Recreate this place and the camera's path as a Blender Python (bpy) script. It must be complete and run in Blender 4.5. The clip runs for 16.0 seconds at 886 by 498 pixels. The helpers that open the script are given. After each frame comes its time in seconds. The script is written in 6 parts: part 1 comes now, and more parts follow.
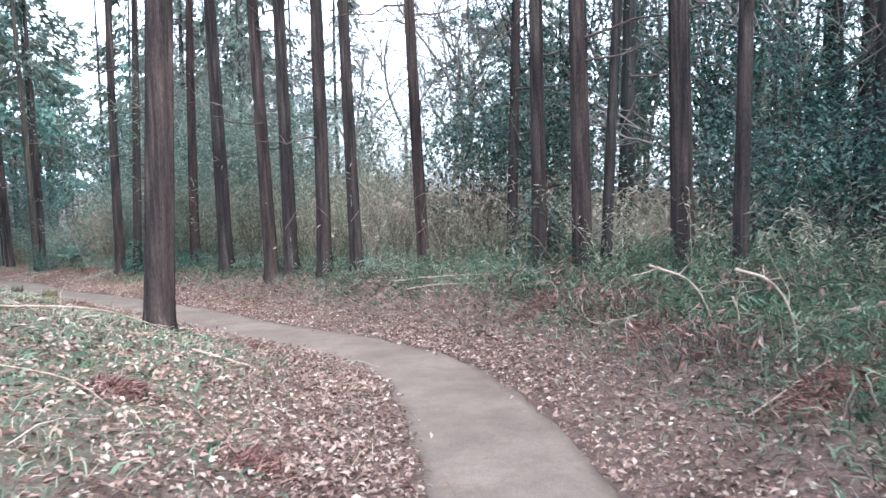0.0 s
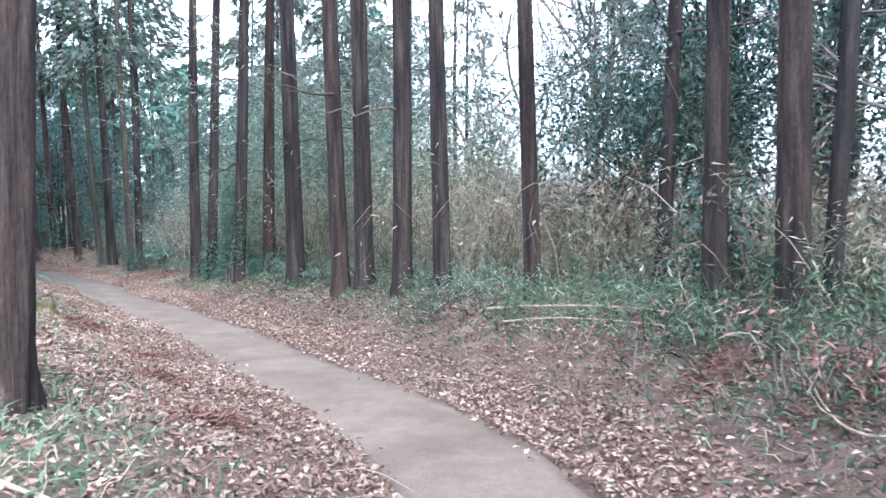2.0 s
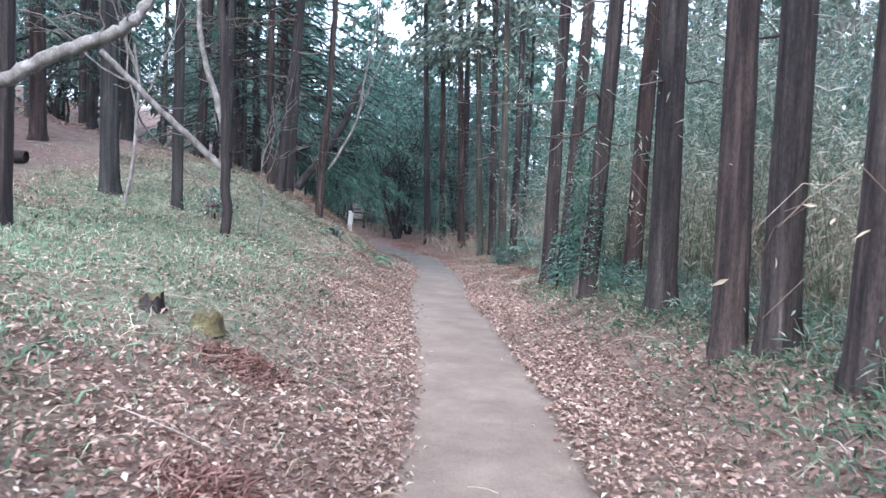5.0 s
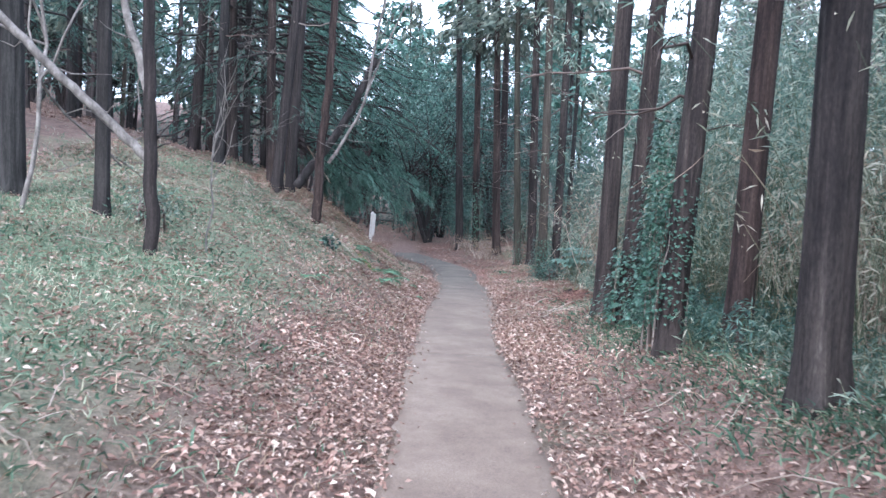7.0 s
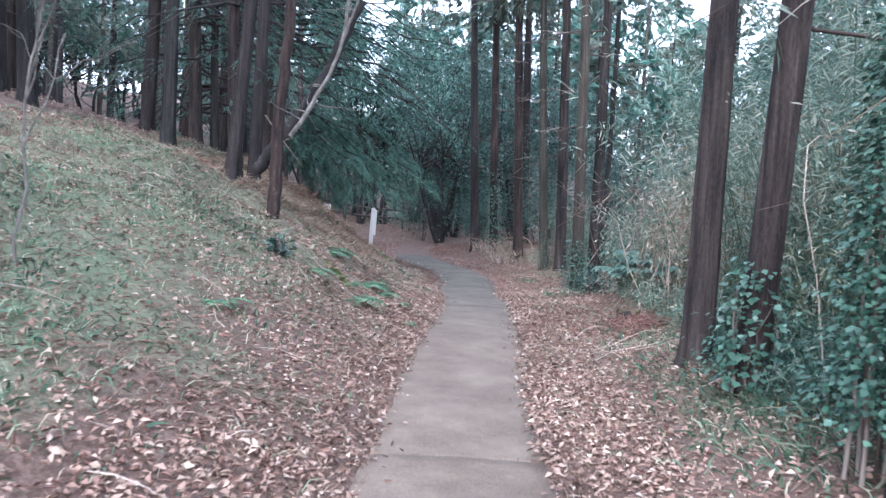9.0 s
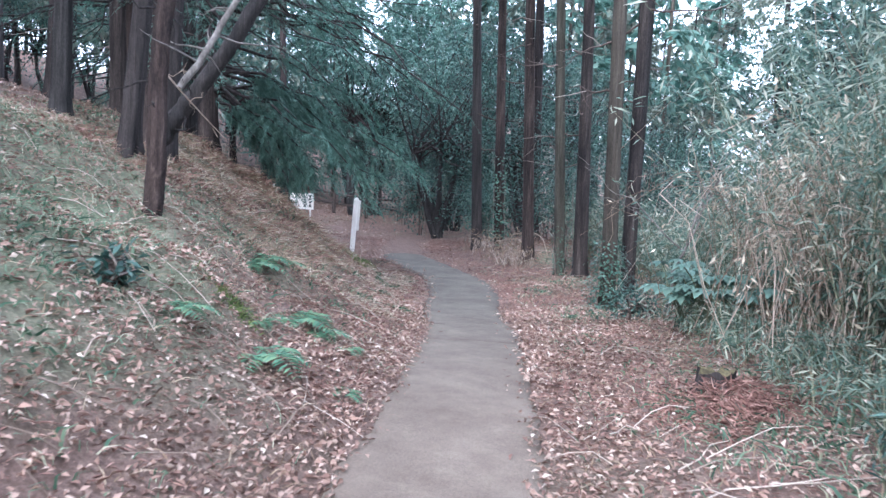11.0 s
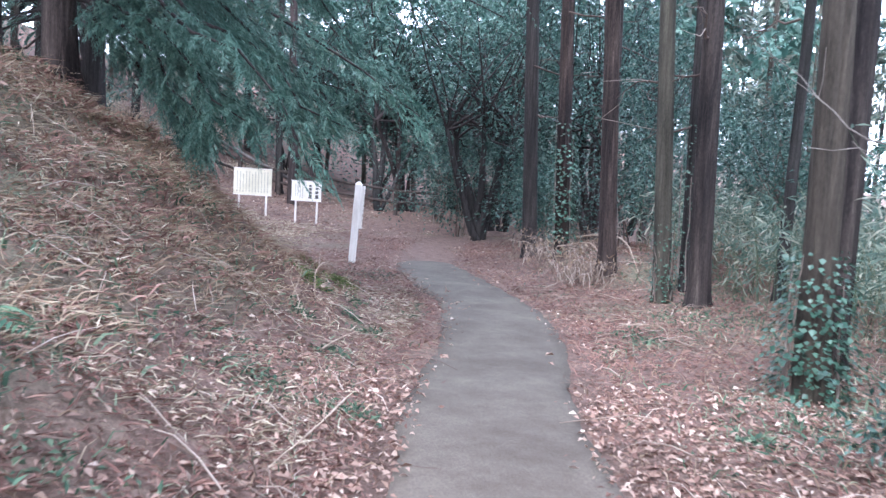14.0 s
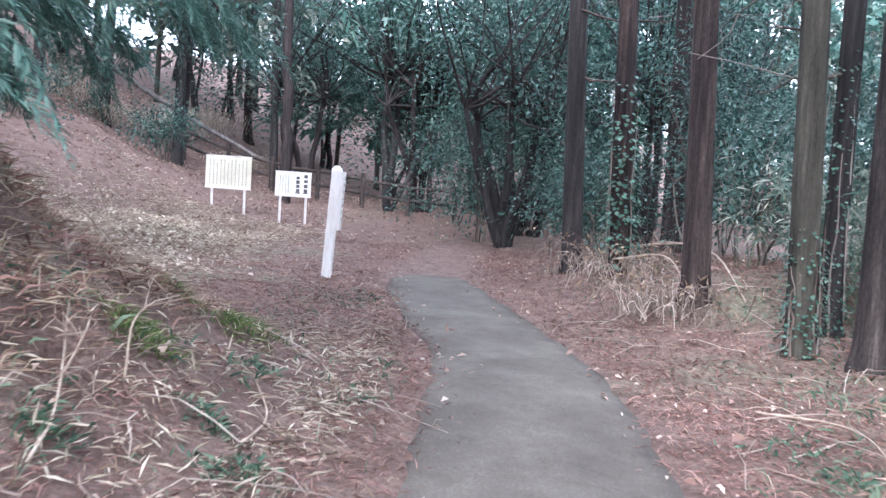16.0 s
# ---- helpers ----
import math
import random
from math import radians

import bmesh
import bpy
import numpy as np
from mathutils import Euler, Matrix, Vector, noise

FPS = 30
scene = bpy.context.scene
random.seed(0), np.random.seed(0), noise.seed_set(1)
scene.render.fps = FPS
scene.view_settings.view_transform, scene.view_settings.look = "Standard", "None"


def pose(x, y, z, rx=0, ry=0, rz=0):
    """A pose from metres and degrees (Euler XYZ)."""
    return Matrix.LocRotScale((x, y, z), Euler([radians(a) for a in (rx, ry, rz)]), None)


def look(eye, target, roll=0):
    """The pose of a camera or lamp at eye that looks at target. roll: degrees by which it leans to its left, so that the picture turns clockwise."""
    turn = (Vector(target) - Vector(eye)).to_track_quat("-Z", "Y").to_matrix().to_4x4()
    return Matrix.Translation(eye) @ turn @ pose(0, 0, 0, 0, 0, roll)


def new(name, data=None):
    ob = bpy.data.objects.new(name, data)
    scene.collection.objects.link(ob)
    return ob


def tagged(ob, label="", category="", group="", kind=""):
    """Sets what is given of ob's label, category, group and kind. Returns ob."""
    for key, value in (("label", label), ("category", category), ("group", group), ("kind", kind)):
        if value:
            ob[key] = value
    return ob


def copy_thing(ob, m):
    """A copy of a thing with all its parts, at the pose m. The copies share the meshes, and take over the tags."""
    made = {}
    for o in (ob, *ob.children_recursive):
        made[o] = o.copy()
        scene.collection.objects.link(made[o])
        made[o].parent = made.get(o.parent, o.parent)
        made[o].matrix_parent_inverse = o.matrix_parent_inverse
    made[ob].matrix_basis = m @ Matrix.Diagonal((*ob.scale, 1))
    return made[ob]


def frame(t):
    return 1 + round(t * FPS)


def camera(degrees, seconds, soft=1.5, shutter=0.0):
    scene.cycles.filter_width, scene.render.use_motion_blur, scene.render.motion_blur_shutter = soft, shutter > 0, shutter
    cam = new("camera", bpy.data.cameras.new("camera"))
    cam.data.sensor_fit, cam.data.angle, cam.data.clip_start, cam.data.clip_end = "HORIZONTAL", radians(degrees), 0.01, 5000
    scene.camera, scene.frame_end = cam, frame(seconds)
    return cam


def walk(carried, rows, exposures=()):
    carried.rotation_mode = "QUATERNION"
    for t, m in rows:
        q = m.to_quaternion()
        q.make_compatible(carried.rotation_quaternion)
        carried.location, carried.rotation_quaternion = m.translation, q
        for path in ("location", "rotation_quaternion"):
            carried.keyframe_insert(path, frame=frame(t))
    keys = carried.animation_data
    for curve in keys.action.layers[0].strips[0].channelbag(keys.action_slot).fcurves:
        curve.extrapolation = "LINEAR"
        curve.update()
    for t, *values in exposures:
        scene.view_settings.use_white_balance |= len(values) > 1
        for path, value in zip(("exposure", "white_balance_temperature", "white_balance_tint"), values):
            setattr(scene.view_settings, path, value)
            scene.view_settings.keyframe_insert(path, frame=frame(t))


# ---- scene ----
cam = camera(57.0, 16.0, soft=1.5, shutter=0.25)
# seconds, place, turn
PATH = [
    (0.0, 0.000, 0.000, 1.458, 85.81, 1.90, 5.76),
    (0.5, 0.063, 0.885, 1.371, 86.13, 1.52, 8.24),
    (1.0, 0.042, 1.837, 1.298, 86.38, 1.08, 10.86),
    (1.5, -0.099, 2.728, 1.288, 86.50, 0.90, 12.92),
    (2.0, -0.230, 3.645, 1.220, 86.72, 0.64, 15.06),
    (2.5, -0.422, 4.504, 1.186, 86.82, 0.30, 19.30),
    (3.0, -0.588, 5.304, 1.169, 86.59, -0.35, 25.59),
    (3.5, -0.838, 6.215, 1.124, 86.20, -1.06, 31.85),
    (4.0, -1.208, 7.107, 1.075, 86.11, -1.64, 37.02),
    (4.5, -1.616, 7.892, 1.022, 86.18, -2.21, 41.39),
    (7.0, -4.240, 11.279, 1.071, 85.88, -2.89, 46.98),
    (7.5, -4.983, 11.986, 0.987, 85.90, -2.89, 47.31),
    (8.0, -5.693, 12.695, 0.916, 85.94, -2.83, 47.66),
    (8.5, -6.362, 13.420, 0.881, 85.97, -2.68, 48.10),
    (11.0, -9.611, 16.830, 0.803, 85.03, -2.90, 48.81),
    (11.5, -10.345, 17.521, 0.738, 85.03, -2.75, 48.75),
    (12.0, -11.081, 18.223, 0.652, 85.07, -2.53, 48.76),
    (12.5, -11.775, 18.941, 0.566, 85.09, -2.77, 48.88),
    (13.0, -12.499, 19.612, 0.505, 85.09, -2.88, 49.62),
    (13.5, -13.195, 20.295, 0.434, 84.99, -3.12, 51.08),
    (14.0, -13.940, 20.996, 0.401, 84.90, -3.30, 52.60),
    (14.5, -14.711, 21.681, 0.306, 84.93, -3.42, 53.62),
    (15.0, -15.455, 22.389, 0.224, 84.93, -3.55, 54.35),
    (15.5, -16.209, 23.003, 0.189, 84.94, -3.66, 54.47),
    (16.0, -16.948, 23.602, 0.150, 85.07, -3.87, 54.60),
]
walk(cam, [(r[0], pose(*r[1:])) for r in PATH], exposures=[(0.0, 2.38, 5550, 8), (2.5, 2.65, 5350, 7), (4.5, 2.54, 5400, 10), (8.5, 2.54, 5350, 12), (12.0, 2.82, 5350, 13), (14.0, 2.95, 5450, 16), (16.0, 3.08, 5550, 15)])

# ---- world and sun: a bright overcast winter day ----
world = bpy.data.worlds.new("world")
scene.world = world
world.use_nodes = True
wn = world.node_tree
sky = wn.nodes.new("ShaderNodeTexSky")
sky.sky_type, sky.sun_disc, sky.sun_elevation, sky.sun_rotation = "NISHITA", False, radians(38), radians(150)
sky.dust_density, sky.ozone_density = 4.0, 1.0
cloud = wn.nodes.new("ShaderNodeMixRGB")
cloud.inputs[0].default_value = 0.7
cloud.inputs[2].default_value = (9.0, 9.3, 10.0, 1)
wn.links.new(sky.outputs[0], cloud.inputs[1])
wn.links.new(cloud.outputs[0], wn.nodes["Background"].inputs[0])
wn.nodes["Background"].inputs[1].default_value = 0.10
sun = new("sun", bpy.data.lights.new("sun", "SUN"))
sun.data.energy, sun.data.angle, sun.data.color = 0.9, radians(25), (1.0, 0.95, 0.9)
sun.matrix_world = look((0, 0, 40), (0 - math.sin(radians(150)) * 31, 0 - math.cos(radians(150)) * 31, 16))


# ---- materials ----
def node(nt, kind, **inputs):
    n = nt.nodes.new(kind)
    for k, v in inputs.items():
        n.inputs[k].default_value = v
    return n


def ramp(nt, stops):
    r = nt.nodes.new("ShaderNodeValToRGB")
    while len(r.color_ramp.elements) < len(stops):
        r.color_ramp.elements.new(0.5)
    for e, (p, c) in zip(r.color_ramp.elements, stops):
        e.position, e.color = p, (*c, 1)
    return r


def base_mat(name, rough):
    m = bpy.data.materials.new(name)
    m.use_nodes = True
    b = m.node_tree.nodes["Principled BSDF"]
    b.inputs["Roughness"].default_value = rough
    b.inputs["Specular IOR Level"].default_value = 0.25
    return m, m.node_tree, b


def surface(name, stops, scale, rough=0.85, stretch=(1, 1, 1), bump=0.3, fine=8.0, depth=0.02, mixin=0.35):
    """A rough surface: colour by noise at two scales, relief by the finer one."""
    m, nt, b = base_mat(name, rough)
    tc = nt.nodes.new("ShaderNodeTexCoord")
    mp = nt.nodes.new("ShaderNodeMapping")
    mp.inputs["Scale"].default_value = stretch
    nt.links.new(tc.outputs["Object"], mp.inputs[0])
    n1 = node(nt, "ShaderNodeTexNoise", Scale=scale, Detail=6.0, Roughness=0.6)
    n2 = node(nt, "ShaderNodeTexNoise", Scale=scale * fine, Detail=8.0, Roughness=0.7)
    for n in (n1, n2):
        nt.links.new(mp.outputs[0], n.inputs["Vector"])
    mix = nt.nodes.new("ShaderNodeMixRGB")
    mix.inputs[0].default_value = mixin
    nt.links.new(n1.outputs[0], mix.inputs[1])
    nt.links.new(n2.outputs[0], mix.inputs[2])
    r = ramp(nt, stops)
    nt.links.new(mix.outputs[0], r.inputs[0])
    nt.links.new(r.outputs[0], b.inputs["Base Color"])
    bp = node(nt, "ShaderNodeBump", Strength=bump, Distance=depth)
    nt.links.new(n2.outputs[0], bp.inputs["Height"])
    nt.links.new(bp.outputs[0], b.inputs["Normal"])
    return m


def leafy(name, stops, rough=0.6, thin=0.3, gloss=0.25):
    """Leaves and blades: a colour for each leaf, some light coming through."""
    m, nt, b = base_mat(name, rough)
    b.inputs["Specular IOR Level"].default_value = gloss
    g = nt.nodes.new("ShaderNodeNewGeometry")
    r = ramp(nt, stops)
    nt.links.new(g.outputs["Random Per Island"], r.inputs[0])
    tc = nt.nodes.new("ShaderNodeTexCoord")
    n = node(nt, "ShaderNodeTexNoise", Scale=0.6, Detail=3.0)
    nt.links.new(tc.outputs["Object"], n.inputs["Vector"])
    hsv = nt.nodes.new("ShaderNodeHueSaturation")
    mr = nt.nodes.new("ShaderNodeMapRange")
    mr.inputs[1].default_value, mr.inputs[2].default_value, mr.inputs[3].default_value, mr.inputs[4].default_value = 0.3, 0.7, 0.7, 1.3
    nt.links.new(n.outputs[0], mr.inputs[0])
    nt.links.new(mr.outputs[0], hsv.inputs["Value"])
    nt.links.new(r.outputs[0], hsv.inputs["Color"])
    nt.links.new(hsv.outputs[0], b.inputs["Base Color"])
    t = nt.nodes.new("ShaderNodeBsdfTranslucent")
    nt.links.new(hsv.outputs[0], t.inputs[0])
    mx = nt.nodes.new("ShaderNodeMixShader")
    mx.inputs[0].default_value = thin
    nt.links.new(b.outputs[0], mx.inputs[1])
    nt.links.new(t.outputs[0], mx.inputs[2])
    nt.links.new(mx.outputs[0], nt.nodes["Material Output"].inputs[0])
    return m


def bark(name, tones, warm, cool, groove=19.0):
    """Fibrous bark: long vertical strips, broad dark and pale blotches, each tree a little redder or greyer."""
    m, nt, b = base_mat(name, 0.92)
    tc = nt.nodes.new("ShaderNodeTexCoord")
    fields = []
    for stretch, scale, detail in (((1, 1, 0.06), groove, 5.0), ((1, 1, 0.22), 2.6, 5.0), ((1, 1, 0.35), 70.0, 3.0)):
        mp = nt.nodes.new("ShaderNodeMapping")
        mp.inputs["Scale"].default_value = stretch
        nt.links.new(tc.outputs["Object"], mp.inputs[0])
        n = node(nt, "ShaderNodeTexNoise", Scale=scale, Detail=detail, Roughness=0.62, Distortion=0.25)
        nt.links.new(mp.outputs[0], n.inputs["Vector"])
        fields.append(n)
    strips, blotch, grain = fields
    one = nt.nodes.new("ShaderNodeMixRGB")
    one.inputs[0].default_value = 0.45
    nt.links.new(strips.outputs[0], one.inputs[1])
    nt.links.new(blotch.outputs[0], one.inputs[2])
    two = nt.nodes.new("ShaderNodeMixRGB")
    two.inputs[0].default_value = 0.2
    nt.links.new(one.outputs[0], two.inputs[1])
    nt.links.new(grain.outputs[0], two.inputs[2])
    r = ramp(nt, tones)
    nt.links.new(two.outputs[0], r.inputs[0])
    info = nt.nodes.new("ShaderNodeObjectInfo")
    hue = ramp(nt, [(0.0, warm), (1.0, cool)])
    nt.links.new(info.outputs["Random"], hue.inputs[0])
    tint = nt.nodes.new("ShaderNodeMixRGB")
    tint.blend_type = "MULTIPLY"
    tint.inputs[0].default_value = 1.0
    nt.links.new(r.outputs[0], tint.inputs[1])
    nt.links.new(hue.outputs[0], tint.inputs[2])
    nt.links.new(tint.outputs[0], b.inputs["Base Color"])
    bp = node(nt, "ShaderNodeBump", Strength=1.0, Distance=0.05)
    nt.links.new(one.outputs[0], bp.inputs["Height"])
    nt.links.new(bp.outputs[0], b.inputs["Normal"])
    return m


BARK = bark("cedar_bark", [(0.38, (0.006, 0.005, 0.006)), (0.47, (0.024, 0.019, 0.019)), (0.56, (0.056, 0.045, 0.041)), (0.67, (0.14, 0.116, 0.104))], (1.06, 0.9, 0.86), (0.88, 0.96, 0.98))
BARK_DARK = bark("dark_bark", [(0.36, (0.009, 0.008, 0.009)), (0.5, (0.03, 0.026, 0.026)), (0.7, (0.09, 0.078, 0.075))], (1.02, 0.92, 0.9), (0.9, 1.0, 1.0), 20.0)
BARK_MOSSY = bark("mossy_bark", [(0.36, (0.018, 0.016, 0.014)), (0.5, (0.052, 0.047, 0.04)), (0.7, (0.125, 0.115, 0.095))], (1.02, 0.95, 0.92), (0.92, 1.0, 0.94), 22.0)
GREEN_SASA = leafy("green_sasa_leaf", [(0, (0.03, 0.062, 0.042)), (0.5, (0.075, 0.13, 0.085)), (0.9, (0.15, 0.21, 0.14)), (1, (0.34, 0.33, 0.24))], 0.5, 0.4)
BARE_BARK = surface("grey_bark", [(0.3, (0.05, 0.045, 0.042)), (0.5, (0.15, 0.135, 0.125)), (0.7, (0.32, 0.3, 0.28))], 12.0, 0.85, (1, 1, 0.6), 0.4, 5.0, 0.01)
DEAD_WOOD = surface("dead_wood", [(0.3, (0.16, 0.115, 0.085)), (0.5, (0.36, 0.28, 0.215)), (0.7, (0.58, 0.5, 0.42))], 10.0, 0.85, (1, 1, 1), 0.4, 5.0, 0.01)
DRY_STALK = leafy("dry_stalk", [(0, (0.17, 0.125, 0.095)), (0.5, (0.37, 0.29, 0.23)), (1, (0.56, 0.47, 0.39))], 0.85, 0.1, 0.1)
TWIG = leafy("twig_bark", [(0, (0.06, 0.045, 0.04)), (0.6, (0.15, 0.115, 0.10)), (1, (0.32, 0.28, 0.25))], 0.85, 0.0, 0.1)
TWIG_LITTER = leafy("twig_litter", [(0, (0.11, 0.08, 0.065)), (0.6, (0.27, 0.21, 0.175)), (1, (0.5, 0.43, 0.37))], 0.85, 0.0, 0.1)
LITTER = leafy("fallen_leaf", [(0, (0.15, 0.088, 0.072)), (0.3, (0.24, 0.153, 0.122)), (0.65, (0.345, 0.24, 0.195)), (0.92, (0.445, 0.345, 0.285)), (1, (0.6, 0.51, 0.44))], 0.8, 0.15, 0.2)
NEEDLES = leafy("dry_cedar_spray", [(0, (0.115, 0.062, 0.052)), (0.5, (0.245, 0.138, 0.116)), (1, (0.4, 0.255, 0.215))], 0.85, 0.1, 0.1)
GRASS = leafy("grass_blade", [(0, (0.065, 0.12, 0.075)), (0.45, (0.145, 0.225, 0.15)), (0.75, (0.29, 0.345, 0.24)), (1, (0.5, 0.47, 0.36))], 0.7, 0.3)
WEED = leafy("weed_leaf", [(0, (0.035, 0.07, 0.045)), (0.5, (0.08, 0.14, 0.09)), (1, (0.2, 0.26, 0.17))], 0.6, 0.3)
STRAW = leafy("dry_grass", [(0, (0.16, 0.11, 0.075)), (0.5, (0.30, 0.22, 0.155)), (1, (0.46, 0.38, 0.28))], 0.8, 0.25, 0.15)
PALE_STRAW = leafy("pale_straw", [(0, (0.28, 0.22, 0.16)), (0.5, (0.48, 0.41, 0.31)), (1, (0.66, 0.6, 0.48))], 0.8, 0.2, 0.15)
BAMBOO = leafy("bamboo_leaf", [(0, (0.07, 0.125, 0.098)), (0.45, (0.175, 0.25, 0.2)), (0.8, (0.33, 0.39, 0.31)), (1, (0.56, 0.56, 0.45))], 0.45, 0.6)
# dry bamboo leaf, paled further so its colour carries the gap's bright backlight
DRY_LIT_BAMBOO = leafy("withered_lit_bamboo_leaf", [(0, (0.16, 0.17, 0.12)), (0.4, (0.32, 0.33, 0.24)), (0.75, (0.48, 0.46, 0.36)), (1, (0.68, 0.63, 0.52))], 0.6, 0.6)
CULM = leafy("bamboo_culm", [(0, (0.05, 0.075, 0.045)), (0.5, (0.11, 0.135, 0.085)), (0.85, (0.2, 0.2, 0.135)), (1, (0.36, 0.33, 0.23))], 0.6, 0.0)
EVERGREEN = leafy("evergreen_leaf", [(0, (0.018, 0.046, 0.038)), (0.5, (0.046, 0.104, 0.086)), (0.9, (0.105, 0.178, 0.145)), (1, (0.18, 0.255, 0.21))], 0.45, 0.28, 0.35)
CONIFER = leafy("conifer_spray", [(0, (0.034, 0.082, 0.066)), (0.5, (0.075, 0.155, 0.125)), (1, (0.16, 0.25, 0.2))], 0.6, 0.3)
CROWN = leafy("cedar_foliage", [(0, (0.05, 0.07, 0.058)), (0.5, (0.10, 0.13, 0.105)), (1, (0.2, 0.215, 0.17))], 0.65, 0.3)
IVY = leafy("ivy_leaf", [(0, (0.02, 0.06, 0.04)), (0.6, (0.045, 0.11, 0.075)), (1, (0.10, 0.18, 0.13))], 0.35, 0.2, 0.5)
FERN = leafy("fern_green", [(0, (0.06, 0.14, 0.09)), (0.5, (0.11, 0.22, 0.14)), (1, (0.2, 0.30, 0.17))], 0.6, 0.3)
MOSS = leafy("moss_tuft", [(0, (0.055, 0.085, 0.03)), (0.5, (0.125, 0.17, 0.06)), (1, (0.24, 0.29, 0.11))], 0.9, 0.2)
PALM_LEAF = leafy("broad_blue_green_leaf", [(0, (0.045, 0.098, 0.078)), (0.5, (0.085, 0.155, 0.125)), (1, (0.15, 0.23, 0.185))], 0.5, 0.25, 0.35)
WHITE_WOOD = surface("white_painted_wood", [(0.3, (0.55, 0.51, 0.46)), (0.5, (0.76, 0.73, 0.69)), (0.7, (0.86, 0.84, 0.8))], 3.0, 0.75, (3, 3, 0.5), 0.2, 7.0, 0.004)
SIGN_WHITE = surface("sign_paint", [(0.3, (0.6, 0.57, 0.5)), (0.5, (0.78, 0.76, 0.7)), (0.7, (0.85, 0.83, 0.78))], 2.0, 0.6, (1, 1, 1), 0.08, 6.0, 0.002)
SIGN_CREAM = surface("sign_cream", [(0.3, (0.5, 0.47, 0.36)), (0.5, (0.66, 0.63, 0.5)), (0.7, (0.75, 0.72, 0.6))], 2.0, 0.6, (1, 1, 1), 0.08, 6.0, 0.002)
INK = surface("dark_ink", [(0.3, (0.05, 0.05, 0.05)), (0.7, (0.12, 0.12, 0.12))], 8.0, 0.6, bump=0.05)
INK_PALE = surface("faded_ink", [(0.3, (0.28, 0.28, 0.24)), (0.7, (0.4, 0.4, 0.34))], 8.0, 0.6, bump=0.05)
FENCE_WOOD = surface("weathered_fence_wood", [(0.3, (0.02, 0.016, 0.014)), (0.5, (0.048, 0.038, 0.034)), (0.7, (0.1, 0.08, 0.07))], 6.0, 0.9, (1, 1, 1), 0.5, 5.0, 0.01)
STUMP_TOP = surface("mossy_cut_wood", [(0.36, (0.025, 0.021, 0.014)), (0.5, (0.085, 0.07, 0.035)), (0.66, (0.19, 0.16, 0.08))], 5.0, 0.9, bump=0.5)


def ground_material():
    """Woodland soil: humus, red-brown needle litter, pale leaf mould and green patches."""
    m, nt, b = base_mat("woodland_soil", 0.95)
    tc = nt.nodes.new("ShaderNodeTexCoord")
    big = node(nt, "ShaderNodeTexNoise", Scale=0.55, Detail=4.0, Roughness=0.6)
    mid = node(nt, "ShaderNodeTexNoise", Scale=5.0, Detail=8.0, Roughness=0.7)
    tiny = node(nt, "ShaderNodeTexNoise", Scale=38.0, Detail=6.0, Roughness=0.75)
    for n in (big, mid, tiny):
        nt.links.new(tc.outputs["Object"], n.inputs["Vector"])
    soil = ramp(nt, [(0.32, (0.045, 0.03, 0.024)), (0.46, (0.112, 0.072, 0.058)), (0.58, (0.21, 0.144, 0.119)), (0.70, (0.37, 0.28, 0.235))])
    green = ramp(nt, [(0.34, (0.045, 0.06, 0.035)), (0.52, (0.14, 0.175, 0.11)), (0.68, (0.30, 0.32, 0.22))])
    two = nt.nodes.new("ShaderNodeMixRGB")
    two.inputs[0].default_value = 0.55
    nt.links.new(mid.outputs[0], two.inputs[1])
    nt.links.new(tiny.outputs[0], two.inputs[2])
    for r in (soil, green):
        nt.links.new(two.outputs[0], r.inputs[0])
    vc = nt.nodes.new("ShaderNodeAttribute")
    vc.attribute_name = "grassy"
    mask = nt.nodes.new("ShaderNodeMath")
    mask.operation = "MULTIPLY_ADD"
    mask.inputs[1].default_value = 2.2
    mask.use_clamp = True
    nt.links.new(big.outputs[0], mask.inputs[0])
    sub = nt.nodes.new("ShaderNodeMath")
    sub.operation, sub.inputs[1].default_value = "SUBTRACT", 1.3
    nt.links.new(vc.outputs["Fac"], sub.inputs[0])
    nt.links.new(sub.outputs[0], mask.inputs[2])
    mx = nt.nodes.new("ShaderNodeMixRGB")
    nt.links.new(mask.outputs[0], mx.inputs[0])
    nt.links.new(soil.outputs[0], mx.inputs[1])
    nt.links.new(green.outputs[0], mx.inputs[2])
    nt.links.new(mx.outputs[0], b.inputs["Base Color"])
    bp = node(nt, "ShaderNodeBump", Strength=0.9, Distance=0.04)
    nt.links.new(two.outputs[0], bp.inputs["Height"])
    nt.links.new(bp.outputs[0], b.inputs["Normal"])
    return m


